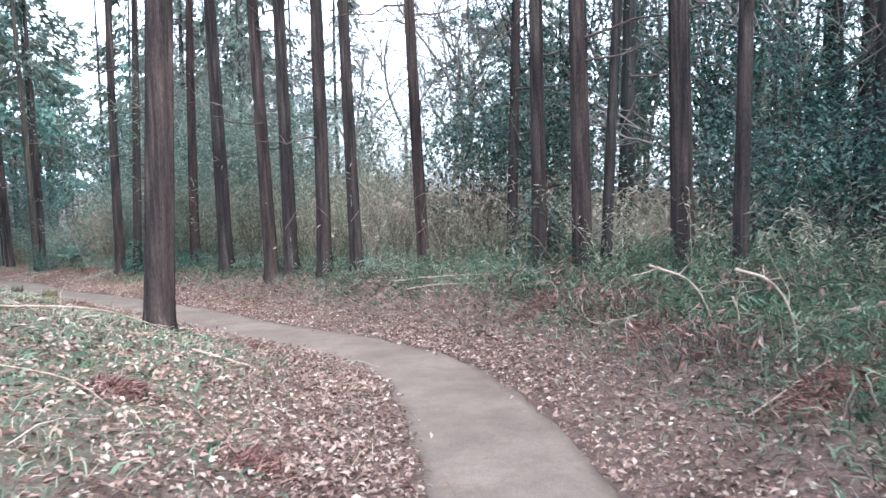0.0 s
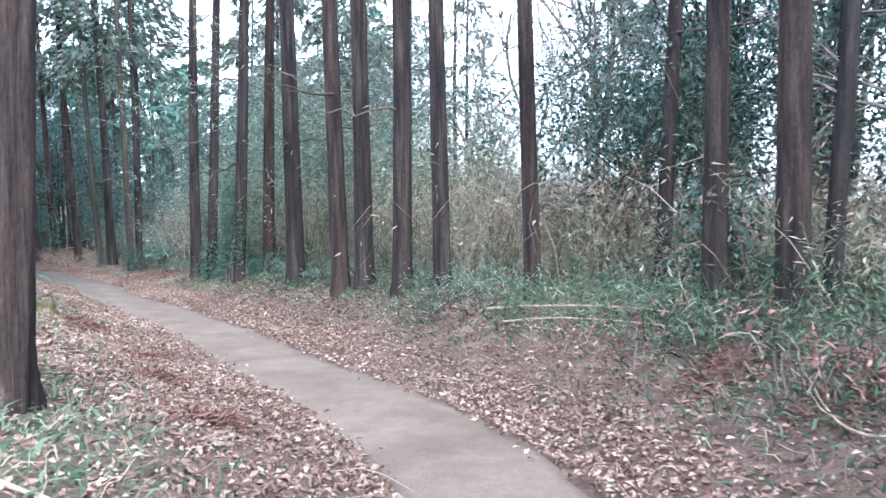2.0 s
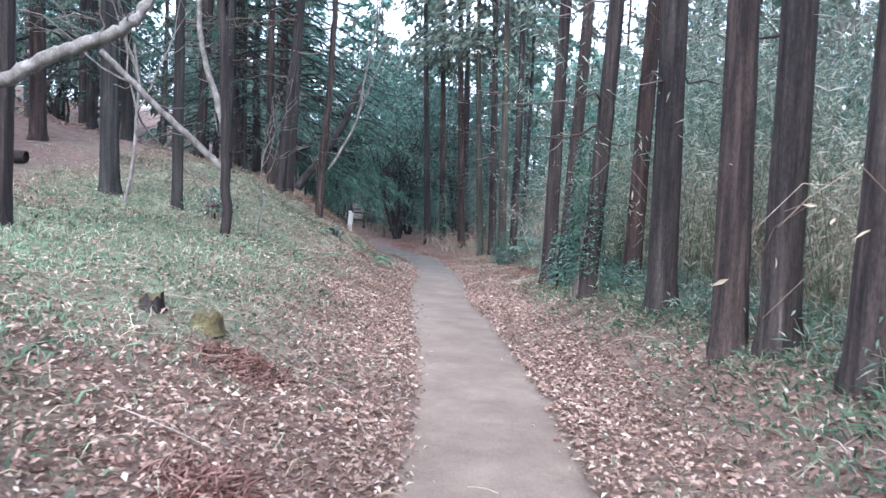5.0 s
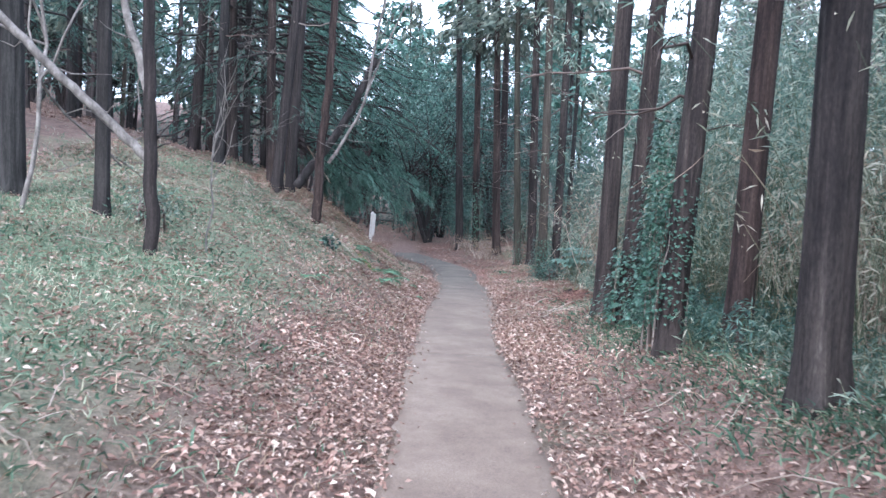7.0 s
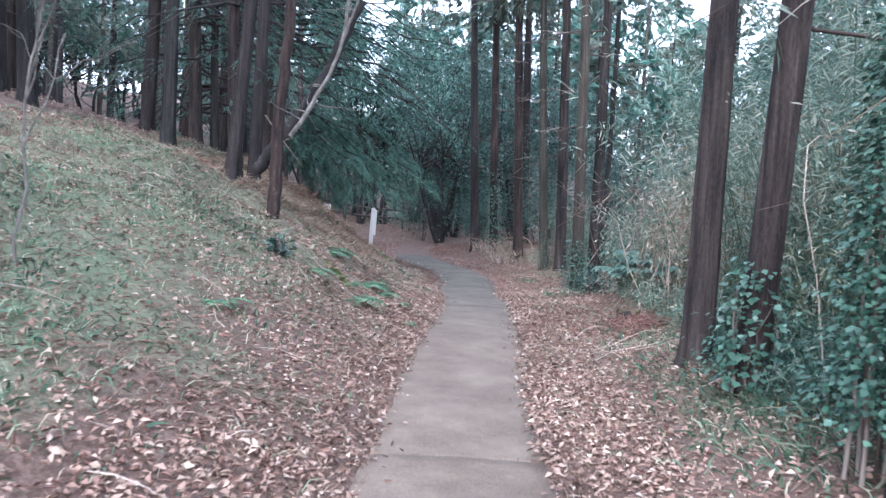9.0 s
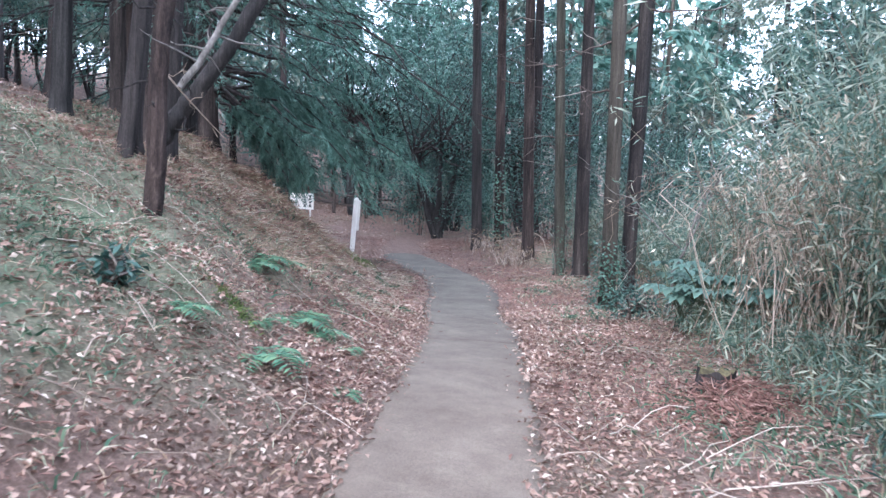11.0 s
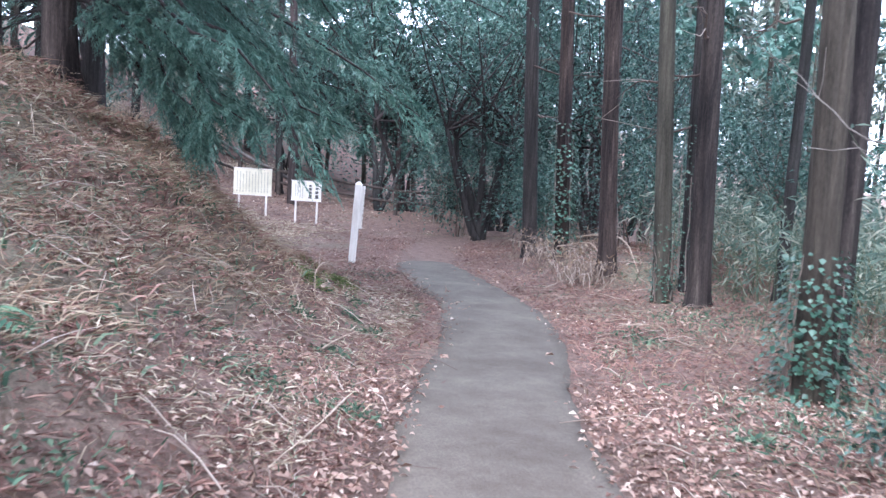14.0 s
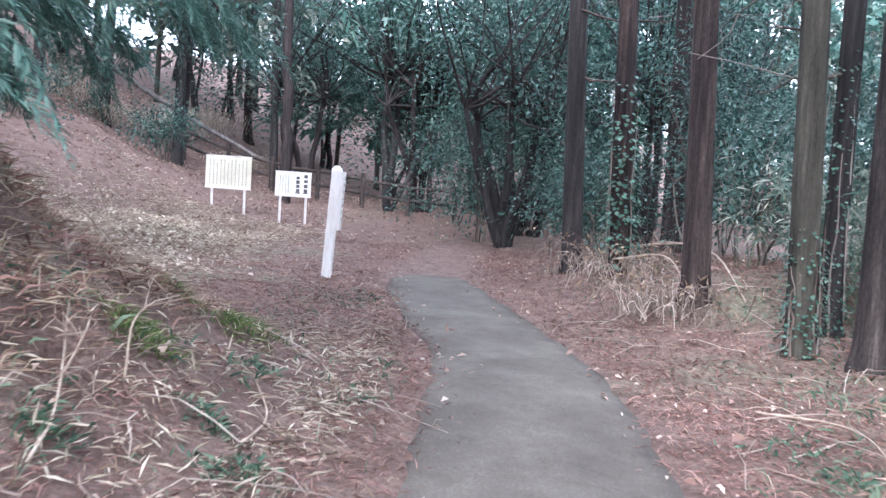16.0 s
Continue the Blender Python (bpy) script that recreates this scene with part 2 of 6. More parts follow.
def path_material():
    """Asphalt that is dusty and pale on the first stretch and dark further on."""
    m, nt, b = base_mat("worn_asphalt", 0.92)
    tc = nt.nodes.new("ShaderNodeTexCoord")
    big = node(nt, "ShaderNodeTexNoise", Scale=1.6, Detail=10.0, Roughness=0.74)
    tiny = node(nt, "ShaderNodeTexNoise", Scale=70.0, Detail=6.0, Roughness=0.8)
    for n in (big, tiny):
        nt.links.new(tc.outputs["Object"], n.inputs["Vector"])
    two = nt.nodes.new("ShaderNodeMixRGB")
    two.inputs[0].default_value = 0.5
    nt.links.new(big.outputs[0], two.inputs[1])
    nt.links.new(tiny.outputs[0], two.inputs[2])
    dusty = ramp(nt, [(0.33, (0.1, 0.072, 0.056)), (0.5, (0.18, 0.136, 0.108)), (0.67, (0.29, 0.235, 0.19))])
    dark = ramp(nt, [(0.34, (0.042, 0.037, 0.032)), (0.5, (0.09, 0.081, 0.068)), (0.66, (0.165, 0.15, 0.125))])
    for r in (dusty, dark):
        nt.links.new(two.outputs[0], r.inputs[0])
    vc = nt.nodes.new("ShaderNodeAttribute")
    vc.attribute_name = "dust"
    mx = nt.nodes.new("ShaderNodeMixRGB")
    nt.links.new(vc.outputs["Fac"], mx.inputs[0])
    nt.links.new(dark.outputs[0], mx.inputs[1])
    nt.links.new(dusty.outputs[0], mx.inputs[2])
    nt.links.new(mx.outputs[0], b.inputs["Base Color"])
    bp = node(nt, "ShaderNodeBump", Strength=0.6, Distance=0.012)
    nt.links.new(tiny.outputs[0], bp.inputs["Height"])
    nt.links.new(bp.outputs[0], b.inputs["Normal"])
    return m


ASPHALT = path_material()
SOIL = ground_material()

# ---- the lie of the land ----
# centre line of the path: x, y, z
LINE = np.array([(0.5, -14, 0.55), (0.55, -8, 0.4), (0.55, -4, 0.28), (0.5, -2, 0.2), (0.42, 0, 0.12), (0.22, 2, 0.02), (-0.08, 4, -0.06),
                 (-0.5, 5.93, -0.13), (-1.1, 7.6, -0.2), (-2.2, 9.2, -0.3), (-3.9, 11.0, -0.4), (-6.3, 13.5, -0.48),
                 (-9.05, 16.1, -0.58), (-11.85, 18.75, -0.72), (-13.75, 20.7, -0.76), (-15.9, 22.85, -0.9), (-17.67, 24.37, -1.0),
                 (-19.48, 26.06, -1.08), (-21.2, 27.4, -1.13), (-23.2, 28.45, -1.17), (-26.0, 30.0, -1.2), (-30, 33.5, -1.15),
                 (-36, 40, -1.0), (-46, 52, -0.8)], float)


def catmull(p, n):
    """A smooth line through the points p, n steps to each stretch."""
    q = np.vstack([2 * p[0] - p[1], p, 2 * p[-1] - p[-2]])
    u = np.linspace(0, 1, n, endpoint=False)[:, None]
    out = []
    for a, b, c, d in zip(q[:-3], q[1:-2], q[2:-1], q[3:]):
        out.append(0.5 * (2 * b + (c - a) * u + (2 * a - 5 * b + 4 * c - d) * u**2 + (3 * b - a - 3 * c + d) * u**3))
    return np.vstack(out + [p[-1:]])


CURVE = catmull(LINE, 12)
STEP = np.linalg.norm(np.diff(CURVE[:, :2], axis=0), axis=1)
ALONG = np.concatenate([[0], np.cumsum(STEP)])
AHEAD = np.gradient(CURVE[:, :2], axis=0)
AHEAD /= np.linalg.norm(AHEAD, axis=1)[:, None]

# heights over the path at distances from its centre line, at some places along it (s from the start of LINE)
FAR_OUT = np.array([0, 0.55, 1.3, 1.9, 2.6, 4.0, 6.0, 9.0, 14.0, 25.0, 60.0, 500.0])
LEFT = {  # s: heights to the left
    0: [0, 0, 0.10, 0.22, 0.38, 0.60, 0.9, 1.2, 1.7, 2.5, 4, 4],
    21: [0, 0, 0.16, 0.42, 0.68, 0.92, 1.15, 1.4, 1.9, 2.7, 4, 4],
    25: [0, 0, 0.14, 0.34, 0.54, 0.8, 1.15, 1.45, 2.0, 2.8, 4, 4],
    32: [0, 0, 0.22, 0.42, 0.62, 0.98, 1.3, 1.55, 2.0, 3.0, 5, 5],
    36: [0, 0, 0.28, 0.60, 0.92, 1.30, 1.55, 1.8, 2.3, 3.4, 6, 6],
    38.5: [0, 0.0, 0.33, 0.75, 1.15, 1.58, 1.85, 2.15, 2.7, 4.0, 7, 7],
    41.2: [0, 0.0, 0.27, 0.62, 1.06, 1.75, 2.35, 2.8, 3.4, 5.0, 8, 8],
    43.5: [0, 0.0, 0.20, 0.48, 0.92, 1.75, 2.5, 3.1, 3.9, 5.5, 9, 9],
    46: [0, 0.0, 0.12, 0.45, 0.95, 1.8, 2.5, 3.1, 3.9, 5.5, 9, 9],
    48: [0, 0.0, 0.07, 0.50, 1.06, 2.0, 2.7, 3.3, 4.0, 5.5, 9, 9],
    49.3: [0, 0.0, 0.05, 0.2, 0.58, 1.3, 2.2, 3.2, 5.0, 8.0, 12, 12],
    50.8: [0, 0.0, 0.02, 0.04, 0.08, 0.25, 0.9, 2.2, 4.7, 8.0, 12, 12],
    53: [0, 0.0, 0.0, 0.02, 0.05, 0.13, 0.42, 1.8, 4.5, 8.0, 12, 12],
    61: [0, 0.0, 0.0, 0.02, 0.05, 0.13, 0.42, 1.8, 4.5, 8.0, 12, 12],
    65: [0, 0.0, 0.0, 0.02, 0.05, 0.13, 0.35, 1.1, 3.4, 7.5, 12, 12],
    200: [0, 0.0, 0.0, 0.02, 0.05, 0.13, 0.35, 1.1, 3.4, 7.5, 12, 12],
}
RIGHT = {
    0: [0, 0, 0.10, 0.20, 0.30, 0.35, 0.2, 0.0, -0.4, -1.5, -3, -3],
    25: [0, 0, 0.14, 0.48, 0.62, 0.5, 0.2, -0.1, -0.7, -1.8, -3, -3],
    31: [0, 0, 0.16, 0.50, 0.60, 0.46, 0.1, -0.2, -0.8, -2.0, -3, -3],
    40: [0, 0, 0.08, 0.20, 0.30, 0.25, 0.0, -0.4, -1.0, -2.0, -3, -3],
    50.8: [0, 0, 0.03, 0.08, 0.15, 0.25, 0.2, 0.1, -0.3, -1.0, -2, -2],
    52.4: [0, 0, 0.08, 0.32, 0.55, 0.58, 0.45, 0.2, -0.2, -1.0, -2, -2],
    58: [0, 0, 0.05, 0.2, 0.36, 0.45, 0.4, 0.2, -0.2, -1.0, -2, -2],
    64: [0, 0, 0.03, 0.08, 0.15, 0.25, 0.2, 0.1, -0.3, -1.0, -2, -2],
    200: [0, 0, 0.03, 0.08, 0.15, 0.25, 0.2, 0.1, -0.3, -1.0, -2, -2],
}


def path_place(x, y):
    """The nearest place of the path: s along it, distance d to its right, and its height."""
    x, y = np.atleast_1d(x).astype(float), np.atleast_1d(y).astype(float)
    s, d, h = np.empty_like(x), np.empty_like(x), np.empty_like(x)
    for a in range(0, len(x), 4000):
        dx, dy = x[a:a + 4000, None] - CURVE[:, 0], y[a:a + 4000, None] - CURVE[:, 1]
        r = dx * dx + dy * dy
        n = r.argmin(1)
        k = np.arange(len(n))
        ex, ey = dx[k, n], dy[k, n]
        t = ex * AHEAD[n, 0] + ey * AHEAD[n, 1]
        side = ex * AHEAD[n, 1] - ey * AHEAD[n, 0]
        inner = (n > 0) & (n < len(CURVE) - 1)
        s[a:a + 4000] = ALONG[n] + np.where(inner, np.clip(t, -0.4, 0.4), 0)
        d[a:a + 4000] = np.sign(side) * np.where(inner, np.abs(side), np.sqrt(r[k, n]))
        w = np.exp(-r / (2 * np.maximum(0.3, 0.35 * np.sqrt(r[k, n]))[:, None] ** 2) + (r[k, n] / (2 * np.maximum(0.3, 0.35 * np.sqrt(r[k, n])) ** 2))[:, None])
        h[a:a + 4000] = (w * CURVE[:, 2]).sum(1) / w.sum(1)
    return s, d, h


def side_height(table, s, d):
    """Heights beside the path, between the rows and columns of a table."""
    keys = np.array(sorted(table), float)
    grid = np.array([table[k] for k in sorted(table)], float)
    i = np.clip(np.searchsorted(keys, s) - 1, 0, len(keys) - 2)
    j = np.clip(np.searchsorted(FAR_OUT, d) - 1, 0, len(FAR_OUT) - 2)
    u = np.clip((s - keys[i]) / (keys[i + 1] - keys[i]), 0, 1)
    v = np.clip((d - FAR_OUT[j]) / (FAR_OUT[j + 1] - FAR_OUT[j]), 0, 1)
    return (grid[i, j] * (1 - v) + grid[i, j + 1] * v) * (1 - u) + (grid[i + 1, j] * (1 - v) + grid[i + 1, j + 1] * v) * u


def ripple(x, y):
    """Unevenness of the soil, in metres for one unit."""
    return (0.5 * np.sin(1.1 * x + 0.6 * y + 0.4) * np.sin(0.7 * y - 0.5 * x) + 0.3 * np.sin(2.7 * x - 1.9 * y + 1.0) * np.sin(1.3 * x + 2.9 * y)
            + 0.2 * np.sin(5.3 * x + 4.1 * y) * np.sin(4.7 * y - 3.9 * x + 2.0))


def ground_z(x, y):
    s, d, h = path_place(x, y)
    a = np.abs(d)
    x, y = np.atleast_1d(x), np.atleast_1d(y)
    z = h + np.where(d < 0, side_height(LEFT, s, a), side_height(RIGHT, s, a))
    z += np.clip((a - 0.6) / 1.5, 0, 1) * (0.07 * ripple(x, y) + np.clip(a / 30, 0, 1) * 0.8 * ripple(0.2 * x, 0.2 * y))
    rug = np.clip((s - 37) / 3, 0, 1) * np.clip((51 - s) / 2, 0, 1) * np.clip((a - 1.3) / 0.7, 0, 1) * np.clip((6 - a) / 2, 0, 1) * (d < 0)
    z += rug * (0.13 * np.sin(3.1 * x + 1.2 * y) * np.sin(2.3 * y - 1.7 * x + 0.6) + 0.08 * np.sin(6.1 * x - 4.3 * y) * np.sin(5.2 * y + 3.7 * x + 1.1))
    return z - 0.03 * np.clip((0.75 - a) / 0.1, 0, 1)


RNG = np.random.default_rng(7)


def at_path(s, d):
    """Places at s along the path and d to its right, on the ground."""
    s, d = np.broadcast_arrays(np.asarray(s, float), np.asarray(d, float))
    x, y = np.interp(s, ALONG, CURVE[:, 0]), np.interp(s, ALONG, CURVE[:, 1])
    ax, ay = np.interp(s, ALONG, AHEAD[:, 0]), np.interp(s, ALONG, AHEAD[:, 1])
    n = np.hypot(ax, ay)
    x, y = x + d * ay / n, y - d * ax / n
    return np.stack([x, y, ground_z(x.ravel(), y.ravel()).reshape(x.shape)], -1)


# ---- makers of meshes ----
def solid(name, verts, faces, material, parent=None, label="", smooth=False):
    """One mesh object out of arrays, under a thing or on its own."""
    me = bpy.data.meshes.new(name)
    faces = np.asarray(faces)
    verts = np.asarray(verts, np.float32)
    me.vertices.add(len(verts))
    me.vertices.foreach_set("co", verts.ravel())
    k = faces.shape[1]
    me.loops.add(faces.size)
    me.loops.foreach_set("vertex_index", faces.ravel().astype(np.int32))
    me.polygons.add(len(faces))
    me.polygons.foreach_set("loop_start", np.arange(0, faces.size, k, dtype=np.int32))
    me.polygons.foreach_set("loop_total", np.full(len(faces), k, dtype=np.int32))
    if smooth:
        me.polygons.foreach_set("use_smooth", np.ones(len(faces), bool))
    me.update(calc_edges=True)
    me.validate()
    me.materials.append(material)
    ob = new(name, me)
    if parent:
        ob.parent = parent
    if label:
        tagged(ob, label)
    return ob


def part(name, bm, material, parent, label=""):
    """A bmesh as one mesh under a thing or a part."""
    me = bpy.data.meshes.new(name)
    bm.to_mesh(me)
    bm.free()
    me.materials.append(material)
    ob = new(name, me)
    ob.parent = parent
    return tagged(ob, label)


def empty(name, x, y, z, label, category, group="", kind=""):
    e = new(name)
    e.location = (x, y, z)
    return tagged(e, label, category, group, kind)


def unit(v):
    return v / np.maximum(np.linalg.norm(v, axis=-1, keepdims=True), 1e-9)


def leaves(p, way, up, length, width, fold=0.25):
    """Lens-shaped folded leaves from p along way: vertices and triangles."""
    p, way = np.asarray(p, float), unit(np.asarray(way, float))
    n = len(p)
    side = unit(np.cross(way, up))
    up = np.cross(side, way)
    length, width = np.broadcast_to(length, n)[:, None], np.broadcast_to(width, n)[:, None]
    mid = p + way * length * 0.45
    v = np.stack([p, mid + side * width / 2 + up * width * fold, p + way * length - up * length * 0.12, mid - side * width / 2 + up * width * fold], 1)
    k = 4 * np.arange(n)[:, None]
    return v.reshape(-1, 3), np.concatenate([k + [0, 1, 2], k + [0, 2, 3]], 1).reshape(-1, 3)


def blades(p, way, length, width, droop=0.4):
    """Grass blades: narrow, bent strips that end in a point."""
    n = len(p)
    way = unit(way)
    flat = unit(np.cross(way, RNG.normal(size=(n, 3))))
    out = unit(np.stack([way[:, 0], way[:, 1], np.zeros(n)], 1) + 1e-6)
    length, width = np.broadcast_to(length, n)[:, None], np.broadcast_to(width, n)[:, None]
    mid = p + way * length * 0.55
    tip = p + way * length * 0.9 + out * length * droop - np.array([0, 0, 1]) * length * droop * 0.5
    v = np.stack([p - flat * width / 2, p + flat * width / 2, mid + flat * width * 0.4, mid - flat * width * 0.4, tip], 1)
    k = 5 * np.arange(n)[:, None]
    return v.reshape(-1, 3), np.concatenate([k + [0, 1, 2], k + [0, 2, 3], k + [3, 2, 4]], 1).reshape(-1, 3)


def tubes(lines, sides=5):
    """Round stems along lines of (points, radii): vertices and quads."""
    vs, fs, k = [], [], 0
    for pts, radii in lines:
        pts = np.asarray(pts, float)
        n = len(pts)
        t = unit(np.gradient(pts, axis=0))
        ref = np.array([0.0, 0.0, 1.0]) if abs(t[0, 2]) < 0.8 else np.array([1.0, 0.0, 0.0])
        a = unit(np.cross(t, ref))
        b = np.cross(t, a)
        w = np.arange(sides) * 2 * np.pi / sides
        ring = pts[:, None] + np.broadcast_to(radii, n)[:, None, None] * (a[:, None] * np.cos(w)[:, None] + b[:, None] * np.sin(w)[:, None])
        vs.append(ring.reshape(-1, 3))
        i = np.arange(n - 1)[:, None] * sides
        j = np.arange(sides)
        q = np.stack([i + j, i + (j + 1) % sides, i + sides + (j + 1) % sides, i + sides + j], -1).reshape(-1, 4)
        fs.append(q + k)
        k += n * sides
    return np.vstack(vs), np.vstack(fs)


def wavy(a, b, n, sway, rng=RNG):
    """A crooked line from a to b."""
    u = np.linspace(0, 1, n)[:, None]
    a, b = np.asarray(a, float), np.asarray(b, float)
    off = np.cumsum(rng.normal(size=(n, 3)) * sway, 0)
    off -= u * off[-1]
    off[0] = 0
    return a + (b - a) * u + off


def merge(*pairs):
    vs, fs, k = [], [], 0
    for v, f in pairs:
        vs.append(v)
        fs.append(np.asarray(f) + k)
        k += len(v)
    return np.vstack(vs), np.vstack(fs)


# ---- ground and path ----
def grid_lines(lo, hi, step):
    inner = np.arange(lo, hi + 1e-6, step)
    outer = np.array([1.0, 2.5, 5, 9, 15, 25, 45, 90, 200, 450])
    return np.concatenate([lo - outer[::-1], inner, hi + outer])


def build_ground():
    xs, ys = grid_lines(-44, 12, 0.24), grid_lines(-8, 46, 0.24)
    gx, gy = np.meshgrid(xs, ys)
    z = ground_z(gx.ravel(), gy.ravel())
    v = np.stack([gx.ravel(), gy.ravel(), z], 1)
    w = len(xs)
    i = (np.arange(len(ys) - 1)[:, None] * w + np.arange(w - 1)).ravel()
    g = solid("ground", v, np.stack([i, i + 1, i + 1 + w, i + w], 1), SOIL, smooth=True)
    s, d, _ = path_place(v[:, 0], v[:, 1])
    att = g.data.attributes.new("grassy", "FLOAT", "POINT")
    att.data.foreach_set("value", grassy(s, d).astype(np.float32))
    tagged(g, "woodland floor of brown leaf litter, soil and grass", "ground", kind="structure")
    return g


def grassy(s, d):
    """How green the ground is, from 0 to 1."""
    left = np.interp(s, [0, 18, 21.5, 23.5, 27.5, 30, 36, 40, 44, 48, 60], [0.8, 0.8, 0.7, 0.4, 0.4, 1.0, 1.0, 0.95, 0.65, 0.35, 0.1])
    right = np.interp(s, [0, 20, 28, 34, 42, 60], [0.65, 0.65, 0.5, 0.4, 0.4, 0.2])
    g = np.where(d < 0, left, right)
    return g * np.clip((np.abs(d) - 0.9) / 1.6, 0.15, 1) * np.where(d < 0, np.clip((7.2 + d) / 2.2, 0.05, 1), 1.0)


def build_path():
    """A narrow asphalt path, slightly crowned, with crumbling edges."""
    n = int((55.6 - 4) / 0.18)
    cracks = np.array([26.8, 35.1, 42.8])
    s = np.sort(np.concatenate([np.linspace(4, 55.6, n), cracks, cracks - 0.014, cracks + 0.014]))
    n = len(s)
    groove = np.where(np.abs(s[:, None] - cracks).min(1) < 0.002, -0.016, 0.0)
    cross = np.array([-1.0, -0.97, -0.75, -0.4, 0, 0.4, 0.75, 0.97, 1.0])
    half = np.interp(s, [0, 20, 25, 44, 48, 56], [0.45, 0.46, 0.51, 0.52, 0.64, 0.66]) + 0.025 * np.sin(1.7 * s) + 0.015 * np.sin(4.9 * s + 1) + 0.012 * RNG.normal(size=n)
    half2 = np.interp(s, [0, 20, 25, 35, 38, 40, 44, 56], [0.47, 0.47, 0.52, 0.51, 0.57, 0.57, 0.53, 0.58]) + 0.025 * np.sin(1.3 * s + 2) + 0.015 * np.sin(5.7 * s) + 0.012 * RNG.normal(size=n)
    end = np.sqrt(np.clip((55.6 - s) / 0.9, 0, 1)) * 0.5 + 0.5
    x, y, z = (np.interp(s, ALONG, CURVE[:, k]) for k in range(3))
    ax, ay = np.interp(s, ALONG, AHEAD[:, 0]), np.interp(s, ALONG, AHEAD[:, 1])
    m = np.hypot(ax, ay)
    off = np.where(cross[None] < 0, half[:, None], half2[:, None]) * cross[None] * end[:, None]
    top = 0.012 * (1 - np.abs(cross)) + np.where(np.abs(cross) > 0.99, -0.06, 0.004)
    v = np.stack([x[:, None] + off * (ay / m)[:, None], y[:, None] - off * (ax / m)[:, None], z[:, None] + top[None] + groove[:, None] + 0 * off], -1).reshape(-1, 3)
    w = len(cross)
    i = (np.arange(n - 1)[:, None] * w + np.arange(w - 1)).ravel()
    p = solid("path", v, np.stack([i, i + 1, i + 1 + w, i + w], 1)[:, ::-1], ASPHALT, smooth=True)
    att = p.data.attributes.new("dust", "FLOAT", "POINT")
    att.data.foreach_set("value", np.repeat(np.interp(s, [0, 24, 32, 40, 46, 60], [1, 1, 0.9, 0.6, 0.15, 0.0]), w).astype(np.float32))
    tagged(p, "narrow grey asphalt footpath with crumbled edges", "path", kind="structure")


build_ground()
build_path()


# ---- trees ----
def trunk_mesh(r, height, lean, sides, rings, rng, ridges=0.1, flare=0.42):
    """A tapering trunk with fluted bark, a spreading foot and a slight bend, its foot at the origin."""
    h = np.concatenate([[-0.25, 0.0], np.geomspace(0.08, height, rings)])
    w = np.arange(sides) * 2 * np.pi / sides
    ph = rng.uniform(0, 6.28, 6)
    root = 1 + flare * np.exp(-np.maximum(h, 0) / 0.16)[:, None] * (0.55 + 0.45 * np.cos(4 * w + ph[0]) + 0.3 * np.cos(3 * w + ph[1]))
    flute = 1 + ridges * (0.5 * np.cos(5 * w + ph[2] + 0.25 * h[:, None]) + 0.35 * np.cos(9 * w + ph[3] - 0.2 * h[:, None]) + 0.28 * rng.normal(size=(1, sides)) + 0.12 * rng.normal(size=(len(h), sides)))
    flute *= 0.95
    rad = r * (1 - 0.72 * np.clip(h / height, 0, 1))[:, None] * root * flute
    bend = 0.02 * height * (rng.uniform(-1, 1, 2)[None] * np.sin(np.pi * np.clip(h / height, 0, 1))[:, None]) * 0.6
    cx, cy = lean[0] * h + bend[:, 0], lean[1] * h + bend[:, 1]
    v = np.stack([cx[:, None] + rad * np.cos(w), cy[:, None] + rad * np.sin(w), np.broadcast_to(h[:, None], rad.shape)], -1)
    i = np.arange(len(h) - 1)[:, None] * sides
    j = np.arange(sides)
    f = np.stack([i + j, i + (j + 1) % sides, i + sides + (j + 1) % sides, i + sides + j], -1).reshape(-1, 4)
    return v.reshape(-1, 3), f


def crown_mesh(height, lean, rng, low=0.45, boughs=32, reach=2.2, count=36, size=0.3):
    """The crown of a cedar: drooping boughs with hanging sprays."""
    ps, ws = [], []
    for _ in range(boughs):
        u = rng.uniform(low, 1.0)
        z0 = u * height
        a = rng.uniform(0, 6.283)
        R = reach * (1.15 - u) / (1.15 - low) * rng.uniform(0.55, 1.1) + 0.25
        t = rng.uniform(0.15, 1, count) ** 0.7
        c = np.stack([np.cos(a) * R * t, np.sin(a) * R * t, 0.25 * R * t - 0.55 * R * t * t], 1)
        c += rng.normal(size=(count, 3)) * [0.16, 0.16, 0.12]
        ps.append(c + [lean[0] * z0, lean[1] * z0, z0])
        ws.append(np.stack([np.cos(a) + rng.normal(size=count) * 0.6, np.sin(a) + rng.normal(size=count) * 0.6, -0.55 + rng.normal(size=count) * 0.4], 1))
    p, w = np.vstack(ps), np.vstack(ws)
    n = len(p)
    return leaves(p, w, rng.normal(size=(n, 3)) + [0, 0, 1.5], rng.uniform(0.6, 1.4, n) * size, rng.uniform(0.25, 0.5, n) * size, 0.1)


